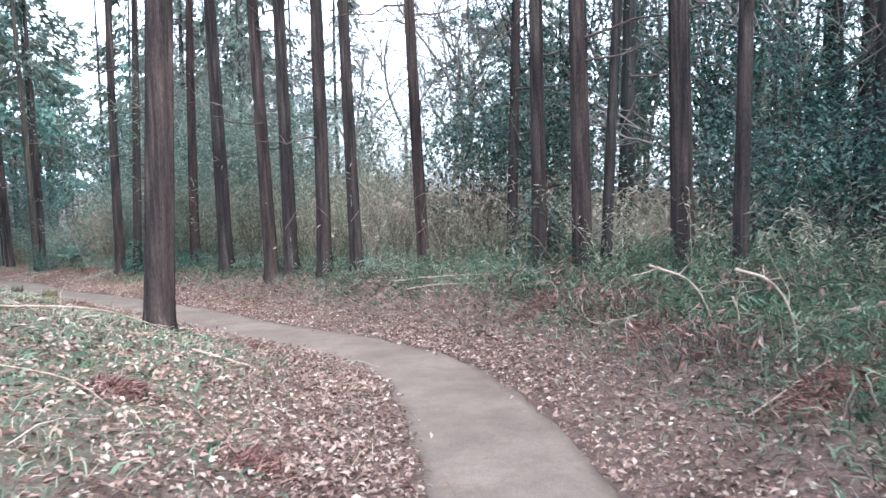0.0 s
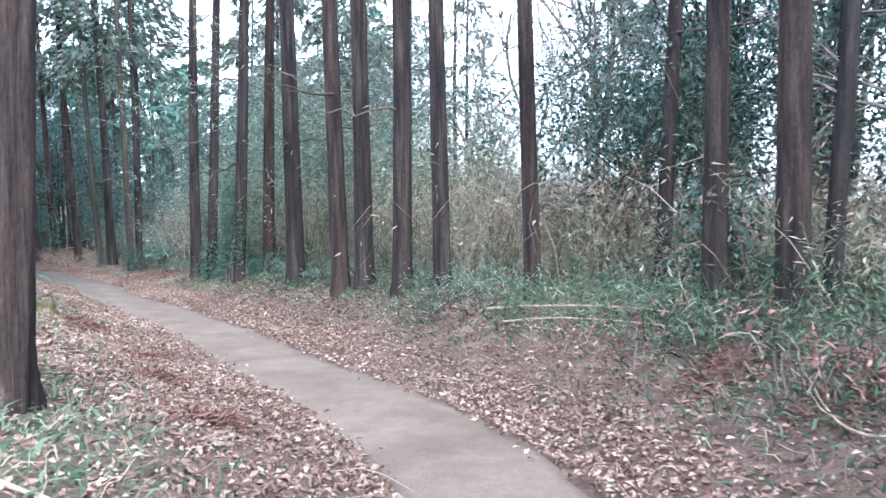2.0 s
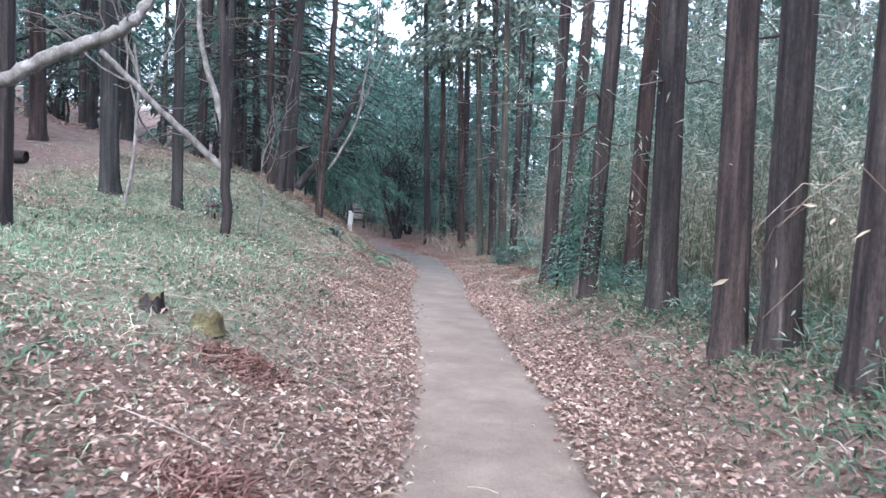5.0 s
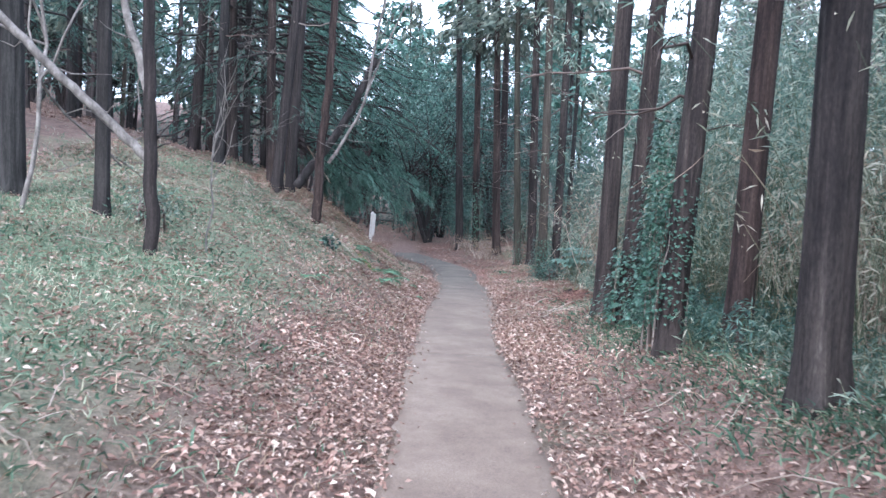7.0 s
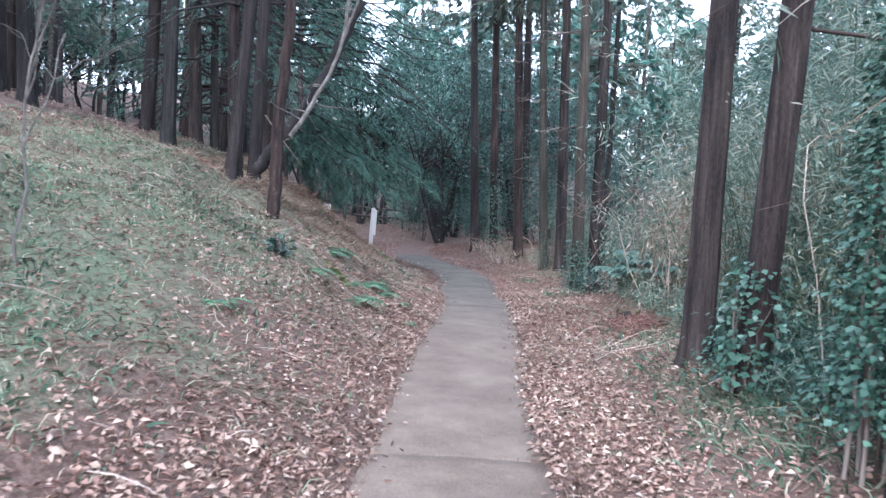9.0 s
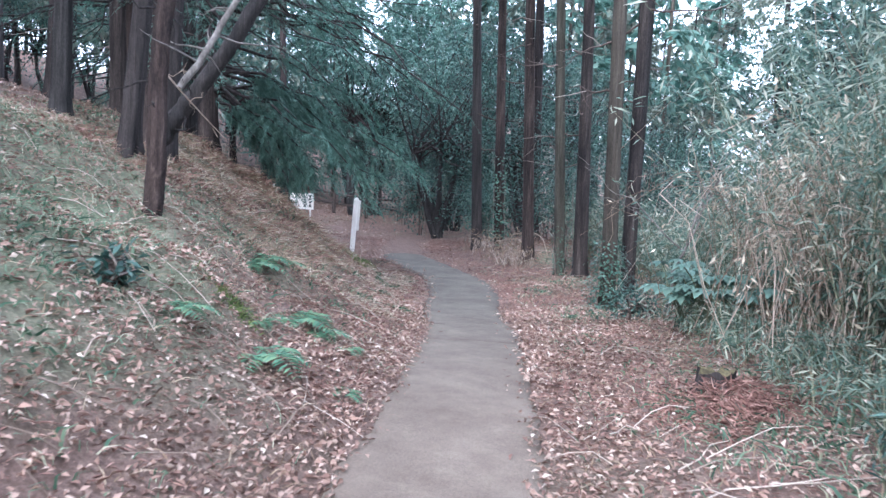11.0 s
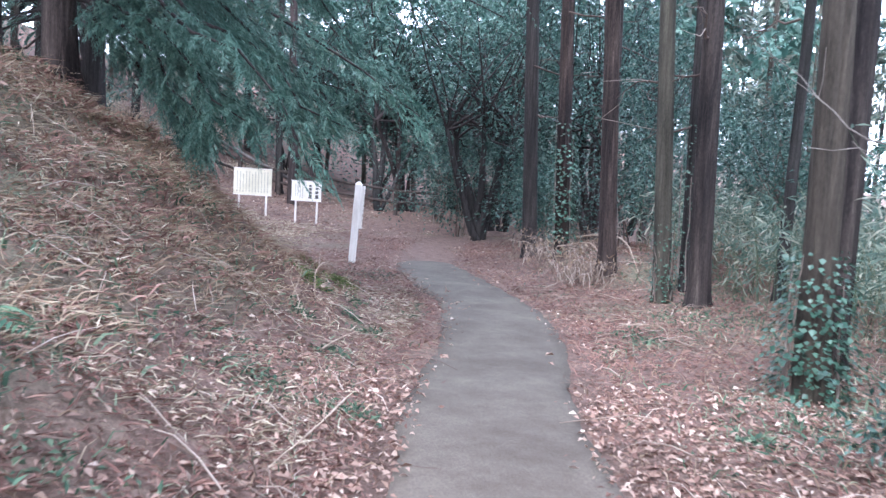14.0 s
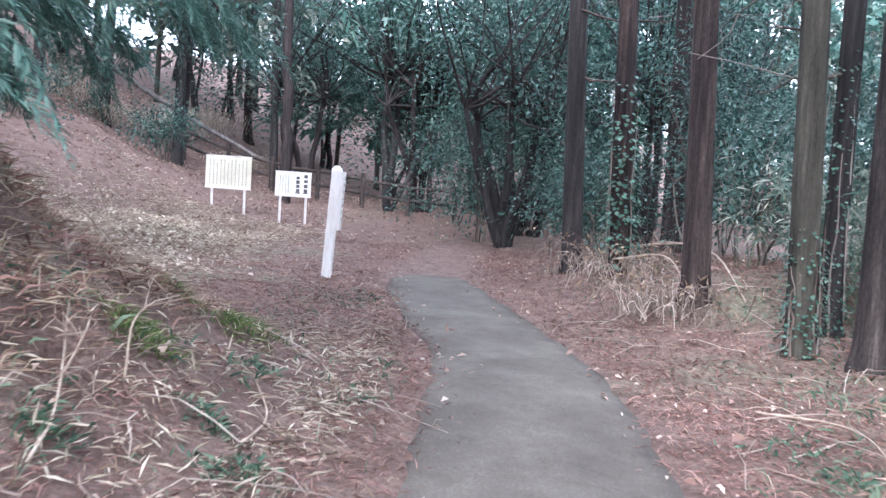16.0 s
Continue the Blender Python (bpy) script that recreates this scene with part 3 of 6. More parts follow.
def dead_limbs(height, lean, r, rng, count, lo=2.2, hi=7.5, out=1.6):
    """Thin dead branches low on the trunk."""
    lines = []
    for _ in range(count):
        z = rng.uniform(lo, hi)
        a = rng.uniform(0, 6.283)
        L = rng.uniform(0.4, 1.0) * out
        base = np.array([lean[0] * z, lean[1] * z, z])
        tip = base + [np.cos(a) * L, np.sin(a) * L, rng.uniform(-0.35, 0.25) * L]
        line = wavy(base, tip, 6, 0.05, rng)
        lines.append((line, np.linspace(0.018, 0.004, 6)))
        for k in (2, 3, 4):
            b = line[k]
            lines.append((wavy(b, b + rng.normal(size=3) * [0.3, 0.3, 0.15] + [np.cos(a) * 0.2, np.sin(a) * 0.2, 0], 4, 0.03, rng), np.linspace(0.007, 0.002, 4)))
    return tubes(lines, 4)


def cedar(x, y, r, lx, ly, height=15.0, bark=BARK, sides=40, rings=34, low=0.42, limbs=5, label="tall reddish-brown cedar trunk with fibrous bark beside the path", reach=2.0, count=36):
    rng = np.random.default_rng(int(abs(x * 971 + y * 577)) + 3)
    z = float(ground_z(x, y)[0])
    t = empty("cedar_tree", x, y, z, label, "tree", "tall cedars along the path")
    solid("trunk", *trunk_mesh(r, height, (lx, ly), sides, rings, rng), bark, t, smooth=True)
    if limbs:
        tagged(solid("dead_branchwork", *dead_limbs(height, (lx, ly), r, rng, limbs), TWIG, t, "thin grey dead branches"), kind="stuff")
    solid("crown", *crown_mesh(height, (lx, ly), rng, low, reach=reach, count=count), CROWN, t)
    return t


NEAR = "reddish-brown cedar trunk with fibrous bark beside the footpath"
LEAF = "cedar trunk rising out of bamboo grass beside the footpath"
# x, y, radius, lean in x and y
for x, y, r, lx, ly in [(-3.2, 6.74, 0.138, 0.03, 0.0), (-4.61, 14.32, 0.128, -0.012, -0.012), (-4.2, 14.18, 0.13, 0.004, 0.003), (-3.37, 13.31, 0.125, -0.015, -0.012),
                        (-6.09, 16.0, 0.145, -0.014, -0.016), (-7.46, 17.7, 0.115, 0.045, 0.04), (-8.01, 17.57, 0.118, 0.012, 0.012), (-10.42, 19.96, 0.128, 0.03, 0.025),
                        (-9.59, 19.22, 0.108, 0.03, 0.025)]:
    cedar(x, y, r, lx, ly, 15.5, BARK, label=NEAR, low=0.58, count=28)
for x, y, r, lx, ly in [(-1.57, 12.3, 0.095, 0.004, 0.0), (-2.74, 12.95, 0.105, 0.012, 0.005), (0.16, 10.3, 0.10, 0.01, 0.0), (0.66, 9.79, 0.125, 0.015, 0.003),
                        (1.81, 9.67, 0.138, 0.012, 0.0), (1.95, 7.75, 0.075, 0.03, 0.0)]:
    cedar(x, y, r, lx, ly, 14.5, BARK, label=LEAF, low=0.62, count=28)
for x, y, r, lx, ly in [(-0.25, 12.35, 0.085, 0.035, 0.01), (0.95, 10.1, 0.07, 0.09, 0.03), (1.47, 12.83, 0.12, 0.02, 0.0), (5.77, 15.94, 0.22, 0.018, 0.0), (4.99, 13.03, 0.15, 0.032, 0.0),
                        (4.69, 11.52, 0.14, 0.014, 0.0), (3.6, 14.5, 0.10, 0.02, 0.0), (7.0, 12.5, 0.16, 0.0, 0.0)]:
    cedar(x, y, r, lx, ly, 14.0, BARK_DARK, label="dark slender trunk in the shade behind the evergreen bushes")
for x, y, r, lx, ly, m in [(-16.57, 26.1, 0.112, -0.02, -0.02, BARK_MOSSY), (-16.88, 26.94, 0.11, -0.012, -0.015, BARK), (-20.35, 29.49, 0.112, -0.028, -0.03, BARK_MOSSY),
                           (-19.75, 29.4, 0.135, -0.02, -0.028, BARK), (-20.65, 30.4, 0.10, -0.03, -0.04, BARK_DARK), (-19.3, 30.4, 0.075, -0.01, -0.01, BARK_DARK),
                           (-21.82, 30.12, 0.135, -0.03, -0.035, BARK), (-23.72, 31.1, 0.13, -0.02, -0.03, BARK), (-24.85, 31.45, 0.15, -0.03, -0.04, BARK_DARK),
                           (-25.58, 34.37, 0.17, -0.02, -0.02, BARK_DARK)]:
    cedar(x, y, r, lx, ly, 16.0, m, label="straight cedar trunk with ivy and dry branches at its foot" if m is BARK_MOSSY else NEAR)
for s, d, r in [(45, 9.5, 0.1), (47, 12.0, 0.12), (49.5, 9.0, 0.1), (52, 11.5, 0.11), (55, 9.5, 0.11), (43, 12.5, 0.11), (46.2, 7.6, 0.09), (48.2, 14.0, 0.12), (50.6, 12.8, 0.12), (47.8, 8.4, 0.09), (44.4, 14.5, 0.12)]:
    x, y, _ = at_path(s, d)
    cedar(float(x), float(y), r, 0.01, 0.01, 14.0, BARK_DARK, 16, 16, 0.14, 6, "dark slender conifer behind the bamboo grass", 2.4)
for x, y, r, lx, ly in [(-18.8, 20.2, 0.115, 0.045, 0.05), (-19.4, 20.9, 0.11, 0.02, 0.02), (-23.79, 22.34, 0.10, 0.01, 0.01), (-23.79, 20.83, 0.14, 0.009, 0.01),
                        (-23.2, 18.4, 0.17, 0.0, 0.0), (-21.26, 20.2, 0.13, 0.0, 0.0), (-14.36, 14.05, 0.15, 0.0, 0.0), (-10.63, 11.29, 0.135, 0.0, 0.0), (-13.7, 14.8, 0.09, 0.0, 0.0), (-25.5, 24.0, 0.16, 0.0, 0.0)]:
    cedar(x, y, r, lx, ly, 15.0, BARK_DARK, low=0.42, limbs=8, label="dark conifer trunk with dead twigs on the grassy bank")


# ---- the woods further off ----
def far_tree(k):
    """A plain forest tree to be repeated among the far woods."""
    rng = np.random.default_rng(100 + k)
    h = rng.uniform(12, 17)
    lean = rng.uniform(-0.03, 0.03, 2)
    t = empty("forest_tree", 0, 0, 0, "dark straight conifer standing in the dense woods", "tree", "trees of the far woods")
    solid("trunk", *trunk_mesh(rng.uniform(0.1, 0.19), h, lean, 10, 12, rng), BARK_DARK if k % 2 else BARK_MOSSY, t, smooth=True)
    tagged(solid("dead_branchwork", *dead_limbs(h, lean, 0.1, rng, 6, 1.5, 7.0, 1.7), TWIG, t), kind="stuff")
    solid("crown", *crown_mesh(h, lean, rng, 0.12 + 0.05 * k, 36, 2.6, 24, 0.6), CROWN if k % 2 else CONIFER, t)
    return t


def plant_woods():
    rng = np.random.default_rng(21)
    kinds = [far_tree(k) for k in range(6)]
    placed = []
    used = [False] * 6
    spots = []
    for _ in range(5000):
        x, y = rng.uniform(-75, 30), rng.uniform(-22, 80)
        spots.append((x, y))
    s, d, _ = path_place(np.array([p[0] for p in spots]), np.array([p[1] for p in spots]))
    for (x, y), ss, dd in zip(spots, s, d):
        if (ss < 67 and -8.5 < dd < 10.5) or (dd > 0 and 21 < ss < 41 and dd < 14) or len(placed) >= 150 or (ss >= 67 and x > -27):
            continue
        # right of the start the woods are thickened to block light from the side
        if dd > 0 and ss < 44 and rng.uniform() < (0.96 if 20 < ss < 41 else 0.1):
            continue
        if dd < 0 and 50 < ss < 67 and dd > -9.5:
            continue
        if any((x - a) ** 2 + (y - b) ** 2 < 3.2 for a, b in placed):
            continue
        near = abs(dd) < 30
        if not near and rng.uniform() < 0.75:
            continue
        placed.append((x, y))
        k = int(rng.integers(6))
        m = pose(x, y, float(ground_z(x, y)[0]), 0, 0, rng.uniform(0, 360))
        if used[k]:
            copy_thing(kinds[k], m)
        else:
            kinds[k].matrix_basis = m
            used[k] = True


plant_woods()


def scatter(n, s0, s1, d0, d1, rng):
    """n places on the ground beside a stretch of the path."""
    return at_path(rng.uniform(s0, s1, n), rng.uniform(d0, d1, n))


def leaf_cloud(name, p, size, material, label, rng, up=(0, 0, 1.0), ways=(1, 1, 0.5)):
    n = len(p)
    w = rng.normal(size=(n, 3)) * ways
    ob = solid(name, *leaves(p, w, rng.normal(size=(n, 3)) * 0.6 + up, rng.uniform(0.6, 1.4, n) * size, rng.uniform(0.3, 0.55, n) * size), material)
    return tagged(ob, label, name.replace("_", " "), kind="stuff")


def far_undergrowth():
    """Shrubs and saplings between the far trunks."""
    rng = np.random.default_rng(5)
    for lo, hi, s0, s1, n, tall, mat, label in [
            (-30, -10, 14, 46, 26000, 4.5, EVERGREEN, "dark green undergrowth between the trunks on the hillside"),
            (9, 26, 4, 34, 12000, 3.2, DRY_LIT_BAMBOO, "pale undergrowth beyond the bamboo grass"),
            (8, 24, 43, 64, 9000, 3.0, EVERGREEN, "dark undergrowth beyond the bamboo grass")]:
        c = scatter(230, s0, s1, lo, hi, rng)
        k = rng.integers(len(c), size=n)
        h = rng.uniform(0.4, 1, len(c)) * tall
        p = c[k] + rng.normal(size=(n, 3)) * [0.7, 0.7, 0] + np.stack([np.zeros(n), np.zeros(n), rng.uniform(0.02, 1, n) ** 0.8 * h[k]], 1)
        leaf_cloud("far_undergrowth", p, 0.19, mat, label, rng)
    c = np.vstack([scatter(150, 68, 92, -3, 14, rng), scatter(60, 72, 92, -14, -3, rng)])
    k = rng.integers(len(c), size=26000)
    p = c[k] + rng.normal(size=(26000, 3)) * [0.6, 0.6, 0] + np.stack([0 * k, 0 * k, rng.uniform(0.02, 1, 26000) * 4.5], 1)
    leaf_cloud("far_undergrowth", p, 0.16, EVERGREEN, "dark shrubs where the woods close behind the clearing", rng)


far_undergrowth()


# ---- bamboo grass and thickets on the downhill side ----
def bamboo_grass(s0, s1, d0, d1, stems, height, label, seed, leaf=0.17, per=15, mat=None):
    rng = np.random.default_rng(seed)
    base = scatter(stems, s0, s1, d0, d1, rng)
    h = rng.uniform(0.45, 1.0, stems) * height
    lean = rng.normal(size=(stems, 2)) * 0.18
    tip = base + np.stack([lean[:, 0] * h, lean[:, 1] * h, h], 1)
    u = np.array([0, 0.5, 1.0])
    pts = base[:, None] + (tip - base)[:, None] * u[None, :, None] + np.stack([lean[:, 0] * h, lean[:, 1] * h, -0.15 * h], 1)[:, None] * (u**2)[None, :, None] * 0.6
    # culms as three-sided stems
    w = np.arange(3) * 2.094
    ring = pts[:, :, None] + 0.0038 * np.stack([np.cos(w), np.sin(w), 0 * w], 1)[None, None] * np.array([1.2, 1.0, 0.4])[None, :, None, None]
    k = 9 * np.arange(stems)[:, None, None, None]
    i, j = np.arange(2)[None, :, None, None] * 3, np.arange(3)[None, None, :, None]
    q = np.concatenate([k + i + j, k + i + (j + 1) % 3, k + i + 3 + (j + 1) % 3, k + i + 3 + j], -1).reshape(-1, 4)
    thing = empty("bamboo_grass", *base.mean(0), label, "bamboo grass", kind="stuff")
    o = base.mean(0)
    solid("culms", ring.reshape(-1, 3) - o, q, CULM, thing)
    n = stems * per
    a = np.repeat(np.arange(stems), per)
    v = rng.uniform(0.25, 1.05, n)
    p = base[a] + (tip - base)[a] * v[:, None] + np.stack([lean[a, 0] * h[a], lean[a, 1] * h[a], -0.15 * h[a]], 1) * (v**2)[:, None] * 0.6
    p += rng.normal(size=(n, 3)) * 0.045
    way = rng.normal(size=(n, 3)) * [1, 1, 0.35] + [0, 0, -0.45]
    solid("leaves", *leaves(p - o, way, rng.normal(size=(n, 3)) * 0.5 + [0, 0, 1], rng.uniform(0.6, 1.3, n) * leaf, rng.uniform(0.1, 0.17, n) * leaf, 0.15), mat or BAMBOO, thing)


bamboo_grass(20, 30, 2.7, 6.5, 620, 1.15, "pale withered bamboo grass behind the row of cedars", 31, 0.095, 26, DRY_LIT_BAMBOO)
bamboo_grass(26, 37, 2.5, 6.0, 760, 2.6, "tall grey-green bamboo grass behind the row of cedars", 32, 0.12, 20, DRY_LIT_BAMBOO)
bamboo_grass(19, 34, 5.0, 9.5, 520, 3.2, "tall pale bamboo in the light gap behind the cedars", 30, 0.12, 24, DRY_LIT_BAMBOO)
bamboo_grass(24.5, 38, 4.2, 8.5, 560, 5.2, "tall slender pale bamboo rising behind the cedars", 27, 0.14, 26, DRY_LIT_BAMBOO)
# a darker leaf than BAMBOO here: canopy shade put into the colour
bamboo_grass(14.5, 24, 2.4, 6.0, 1100, 0.6, "low green bamboo grass on the shaded verge", 33, 0.11, 15, GREEN_SASA)
bamboo_grass(36.5, 43.6, 2.7, 6.5, 1500, 2.9, "dense tall bamboo grass beside the path", 34, 0.14, 27)
bamboo_grass(31.5, 43.5, 2.9, 6.5, 400, 6.2, "tall bamboo with drooping fine leaves behind the cedars", 29, 0.15, 80)
bamboo_grass(43.4, 46.5, 2.9, 6.8, 640, 2.0, "bamboo grass behind the mossy cedar", 28, 0.15, 16)
bamboo_grass(46, 53, 3.0, 7.0, 900, 1.5, "bamboo grass between the trunks", 35)
bamboo_grass(33, 46, 6.0, 9.5, 900, 3.6, "tall bamboo stems standing behind the thicket", 36, 0.2, 18)
# evergreen leaf colour on bamboo, to paint in the shade under the trees
bamboo_grass(14, 20, 6.0, 11, 600, 1.6, "bamboo grass under the dark evergreens", 37, 0.15, 15, EVERGREEN)
bamboo_grass(14.5, 25, 1.7, 2.6, 420, 0.4, "low weeds and bamboo grass on the shaded verge", 39, 0.1, 15, WEED)
bamboo_grass(22, 36, 1.9, 2.8, 260, 0.36, "low bamboo grass and weeds at the feet of the cedars", 40, 0.1, 14)
bamboo_grass(36, 44, 2.1, 2.8, 260, 0.5, "low bamboo grass leaning over the verge", 38, 0.11)
# bamboo in the evergreen colour: the shadow at the trunks is in the leaves
bamboo_grass(32.5, 38.0, 1.9, 2.8, 380, 0.42, "dark low bamboo grass round the feet of the cedars", 26, 0.1, 16, EVERGREEN)


def dry_thicket(s, d, n, height, spread, label, seed, stalk=None, leaf=None):
    """A tangle of dry arching stalks."""
    rng = np.random.default_rng(seed)
    c = at_path(s, d)
    reach = min(1.0, height / 1.5)
    lines = []
    for _ in range(n):
        a = c + [*rng.normal(size=2) * spread * 0.55, 0]
        top = a + [*rng.normal(size=2) * 0.5 * reach, height * rng.uniform(0.5, 1.0)]
        end = top + [*rng.normal(size=2) * 0.6 * reach, -height * rng.uniform(0.05, 0.5)]
        u = np.linspace(0, 1, 7)[:, None]
        line = a * (1 - u) ** 2 + 2 * (top + [0, 0, 0.3 * height]) * u * (1 - u) + end * u**2 + rng.normal(size=(7, 3)) * 0.05 * reach
        lines.append((line - c, np.linspace(0.0045, 0.002, 7) * rng.uniform(0.7, 1.5)))
    t = empty("dry_thicket", *c, label, "thicket", "dry thickets", "stuff")
    solid("stalks", *tubes(lines, 3), stalk or DRY_STALK, t)
    m = n * 5 if leaf is None else n
    p = rng.normal(size=(m, 3)) * [spread * 0.6, spread * 0.6, height * 0.22] + [0, 0, height * 0.62]
    solid("withered_leaves", *leaves(p, rng.normal(size=(m, 3)), rng.normal(size=(m, 3)), rng.uniform(0.05, 0.12, m), rng.uniform(0.012, 0.03, m)), leaf or PALE_STRAW, t)


dry_thicket(41.5, 3.3, 330, 2.1, 1.0, "tangle of dry pinkish-brown stalks over bamboo grass", 41)
dry_thicket(44.4, 4.3, 240, 2.2, 0.8, "tangle of dry arching vines beside the cedars", 42)
dry_thicket(39.0, 4.6, 260, 2.6, 1.1, "tall dry stalks at the edge of the bamboo grass", 43)
dry_thicket(28.5, 5.5, 200, 2.0, 1.2, "brown dry brushwood behind the cedars", 44)
dry_thicket(24.5, 7.0, 220, 2.6, 1.4, "brown dry brushwood in the light gap", 45)
dry_thicket(32.0, 6.5, 200, 2.8, 1.3, "withered vines hanging among the bamboo grass", 46)
dry_thicket(25.5, 4.2, 240, 1.6, 1.3, "pale dry stalks behind the row of cedars", 48)
dry_thicket(28.0, 4.0, 260, 1.7, 1.4, "pale dry stalks behind the row of cedars", 49)
dry_thicket(30.6, 4.6, 240, 1.9, 1.4, "pale dry stalks behind the row of cedars", 50)
dry_thicket(33.6, 4.2, 220, 2.1, 1.3, "pale dry stalks behind the row of cedars", 51)
dry_thicket(23.0, 4.6, 220, 1.3, 1.3, "pale dry brush on the light slope", 52)
for k, (s, d, n, h, sp) in enumerate([(18.2, 2.6, 120, 0.25, 0.6), (19.4, 1.8, 150, 0.22, 0.6), (20.4, 2.8, 120, 0.28, 0.7), (21.4, 1.9, 150, 0.22, 0.6), (17.4, 2.2, 150, 0.22, 0.6), (22.6, 2.4, 120, 0.25, 0.7), (16.2, 2.0, 150, 0.2, 0.6)]):
    dry_thicket(s, d, n, h, sp, "low tangle of dark brown dead brambles on the verge", 750 + k, TWIG, NEEDLES)
dry_thicket(51.8, 1.75, 150, 0.4, 0.6, "low heap of dry twigs at the foot of the cedars", 54, TWIG_LITTER, STRAW)
dry_thicket(53.6, 2.1, 150, 0.4, 0.8, "low heap of dry twigs at the foot of the cedars", 47, TWIG_LITTER, STRAW)
dry_thicket(55.0, 2.4, 150, 0.45, 0.9, "low heap of dry twigs at the foot of the cedars", 53, TWIG, STRAW)


# ---- evergreen bushes ----
def evergreen_bush(x, y, height, spread, n, label, seed, leaf=0.085, mat=None, low=0.1, stems=6, name="evergreen_bush"):
    rng = np.random.default_rng(seed)
    z = float(ground_z(x, y)[0])
    t = empty(name, x, y, z, label, "bush", "evergreen bushes")
    tips = rng.normal(size=(stems * 5, 3)) * [spread * 0.45, spread * 0.45, height * 0.22] + [0, 0, height * 0.62]
    tips[:, 2] = np.clip(tips[:, 2], height * low, height)
    lines = []
    for i in range(stems):
        a = rng.normal(size=3) * [0.08, 0.08, 0]
        m = a + [*rng.normal(size=2) * spread * 0.12, height * rng.uniform(0.3, 0.5)]
        lines.append((wavy(a - [0, 0, 0.1], m, 5, 0.03, rng), np.linspace(0.022, 0.014, 5)))
        for q in tips[i::stems]:
            lines.append((wavy(m, q, 5, 0.04, rng), np.linspace(0.012, 0.003, 5)))
    tagged(solid("stem", *tubes(lines, 4), TWIG, t), kind="stuff")
    k = rng.integers(len(tips), size=n)
    p = tips[k] + rng.normal(size=(n, 3)) * np.array([0.17, 0.17, 0.13]) * (spread + 0.4)
    p[:, 2] = np.abs(p[:, 2])
    w = p - tips[k] + rng.normal(size=(n, 3)) * 0.15 + [0, 0, -0.03]
    solid("foliage", *leaves(p, w, rng.normal(size=(n, 3)) * 0.5 + [0, 0, 1], rng.uniform(0.7, 1.3, n) * leaf, rng.uniform(0.35, 0.5, n) * leaf, 0.2), mat or EVERGREEN, t)
    return t


DARK = "dense dark blue-green evergreen bush with glossy leaves"
for k, (x, y, h, sp, n) in enumerate([(-0.7, 13.6, 2.6, 1.2, 3200), (0.4, 13.2, 3.2, 1.2, 3800), (-0.1, 15.2, 4.2, 1.4, 3600), (2.7, 13.3, 4.2, 1.3, 4600), (3.6, 12.0, 3.8, 1.3, 4600), (4.2, 13.9, 4.8, 1.4, 4600), (2.6, 10.6, 2.2, 0.9, 2600),
                                      (5.4, 13.6, 4.2, 1.3, 3800), (3.4, 9.6, 1.8, 1.0, 2600), (4.6, 9.3, 2.6, 1.1, 3000), (0.3, 11.0, 0.9, 0.45, 700), (6.4, 15.5, 5.0, 1.5, 3600), (1.7, 15.0, 5.0, 1.4, 3600)]):
    evergreen_bush(x, y, h, sp, n, DARK, 60 + k)
for k, (s, d, h, sp, n) in enumerate([(55.5, 3.6, 2.6, 1.0, 3000), (53.3, 3.6, 1.8, 0.8, 2200), (56.6, 2.4, 1.5, 0.8, 2200), (51.5, 4.6, 2.4, 1.0, 2600), (49.0, 4.8, 2.6, 1.1, 2600), (53.5, 6.2, 4.0, 1.3, 3200), (57.8, 4.5, 3.6, 1.3, 3200), (47.2, 6.2, 3.2, 1.2, 2600), (45.8, 4.7, 2.5, 0.9, 2200), (46.6, 6.6, 3.8, 1.2, 2600), (44.6, 6.2, 3.4, 1.2, 2600), (48.0, 5.2, 2.4, 0.9, 2000), (45.2, 7.6, 4.8, 1.3, 2800), (46.8, 8.0, 5.0, 1.3, 2800), (48.6, 7.2, 4.6, 1.3, 2600)]):
    x, y, _ = at_path(s, d)
    evergreen_bush(float(x), float(y), h, sp, n, "dark evergreen shrub between the cedar trunks", 80 + k)
for k, (s, d, h, sp, n) in enumerate([(62.0, 0.2, 2.4, 1.3, 3200), (61.0, 2.6, 2.6, 1.2, 3000), (65.5, -1.0, 3.0, 1.3, 3200), (65.0, 1.6, 3.2, 1.4, 3200), (59.0, 2.2, 1.5, 0.9, 2200), (58.0, 6.5, 3.0, 1.3, 2800), (68.5, 0.5, 4.0, 1.6, 3000)]):
    x, y, _ = at_path(s, d)
    evergreen_bush(float(x), float(y), h, sp, n, "dark evergreen shrub in the deep shade beyond the clearing", 140 + k, 0.1)
x, y, _ = at_path(44.0, 1.95)
evergreen_bush(float(x), float(y), 0.38, 0.28, 900, "low rounded dark green bush at the edge of the path", 92, 0.05)
evergreen_bush(-14.63, 18.58, 0.2, 0.09, 120, "small dark shrub with strap leaves on the bank", 93, 0.09)
x, y, _ = at_path(36.0, -3.6)
evergreen_bush(float(x), float(y), 0.5, 0.25, 260, "thin shrub among grass on the bank", 94, 0.07, BAMBOO)


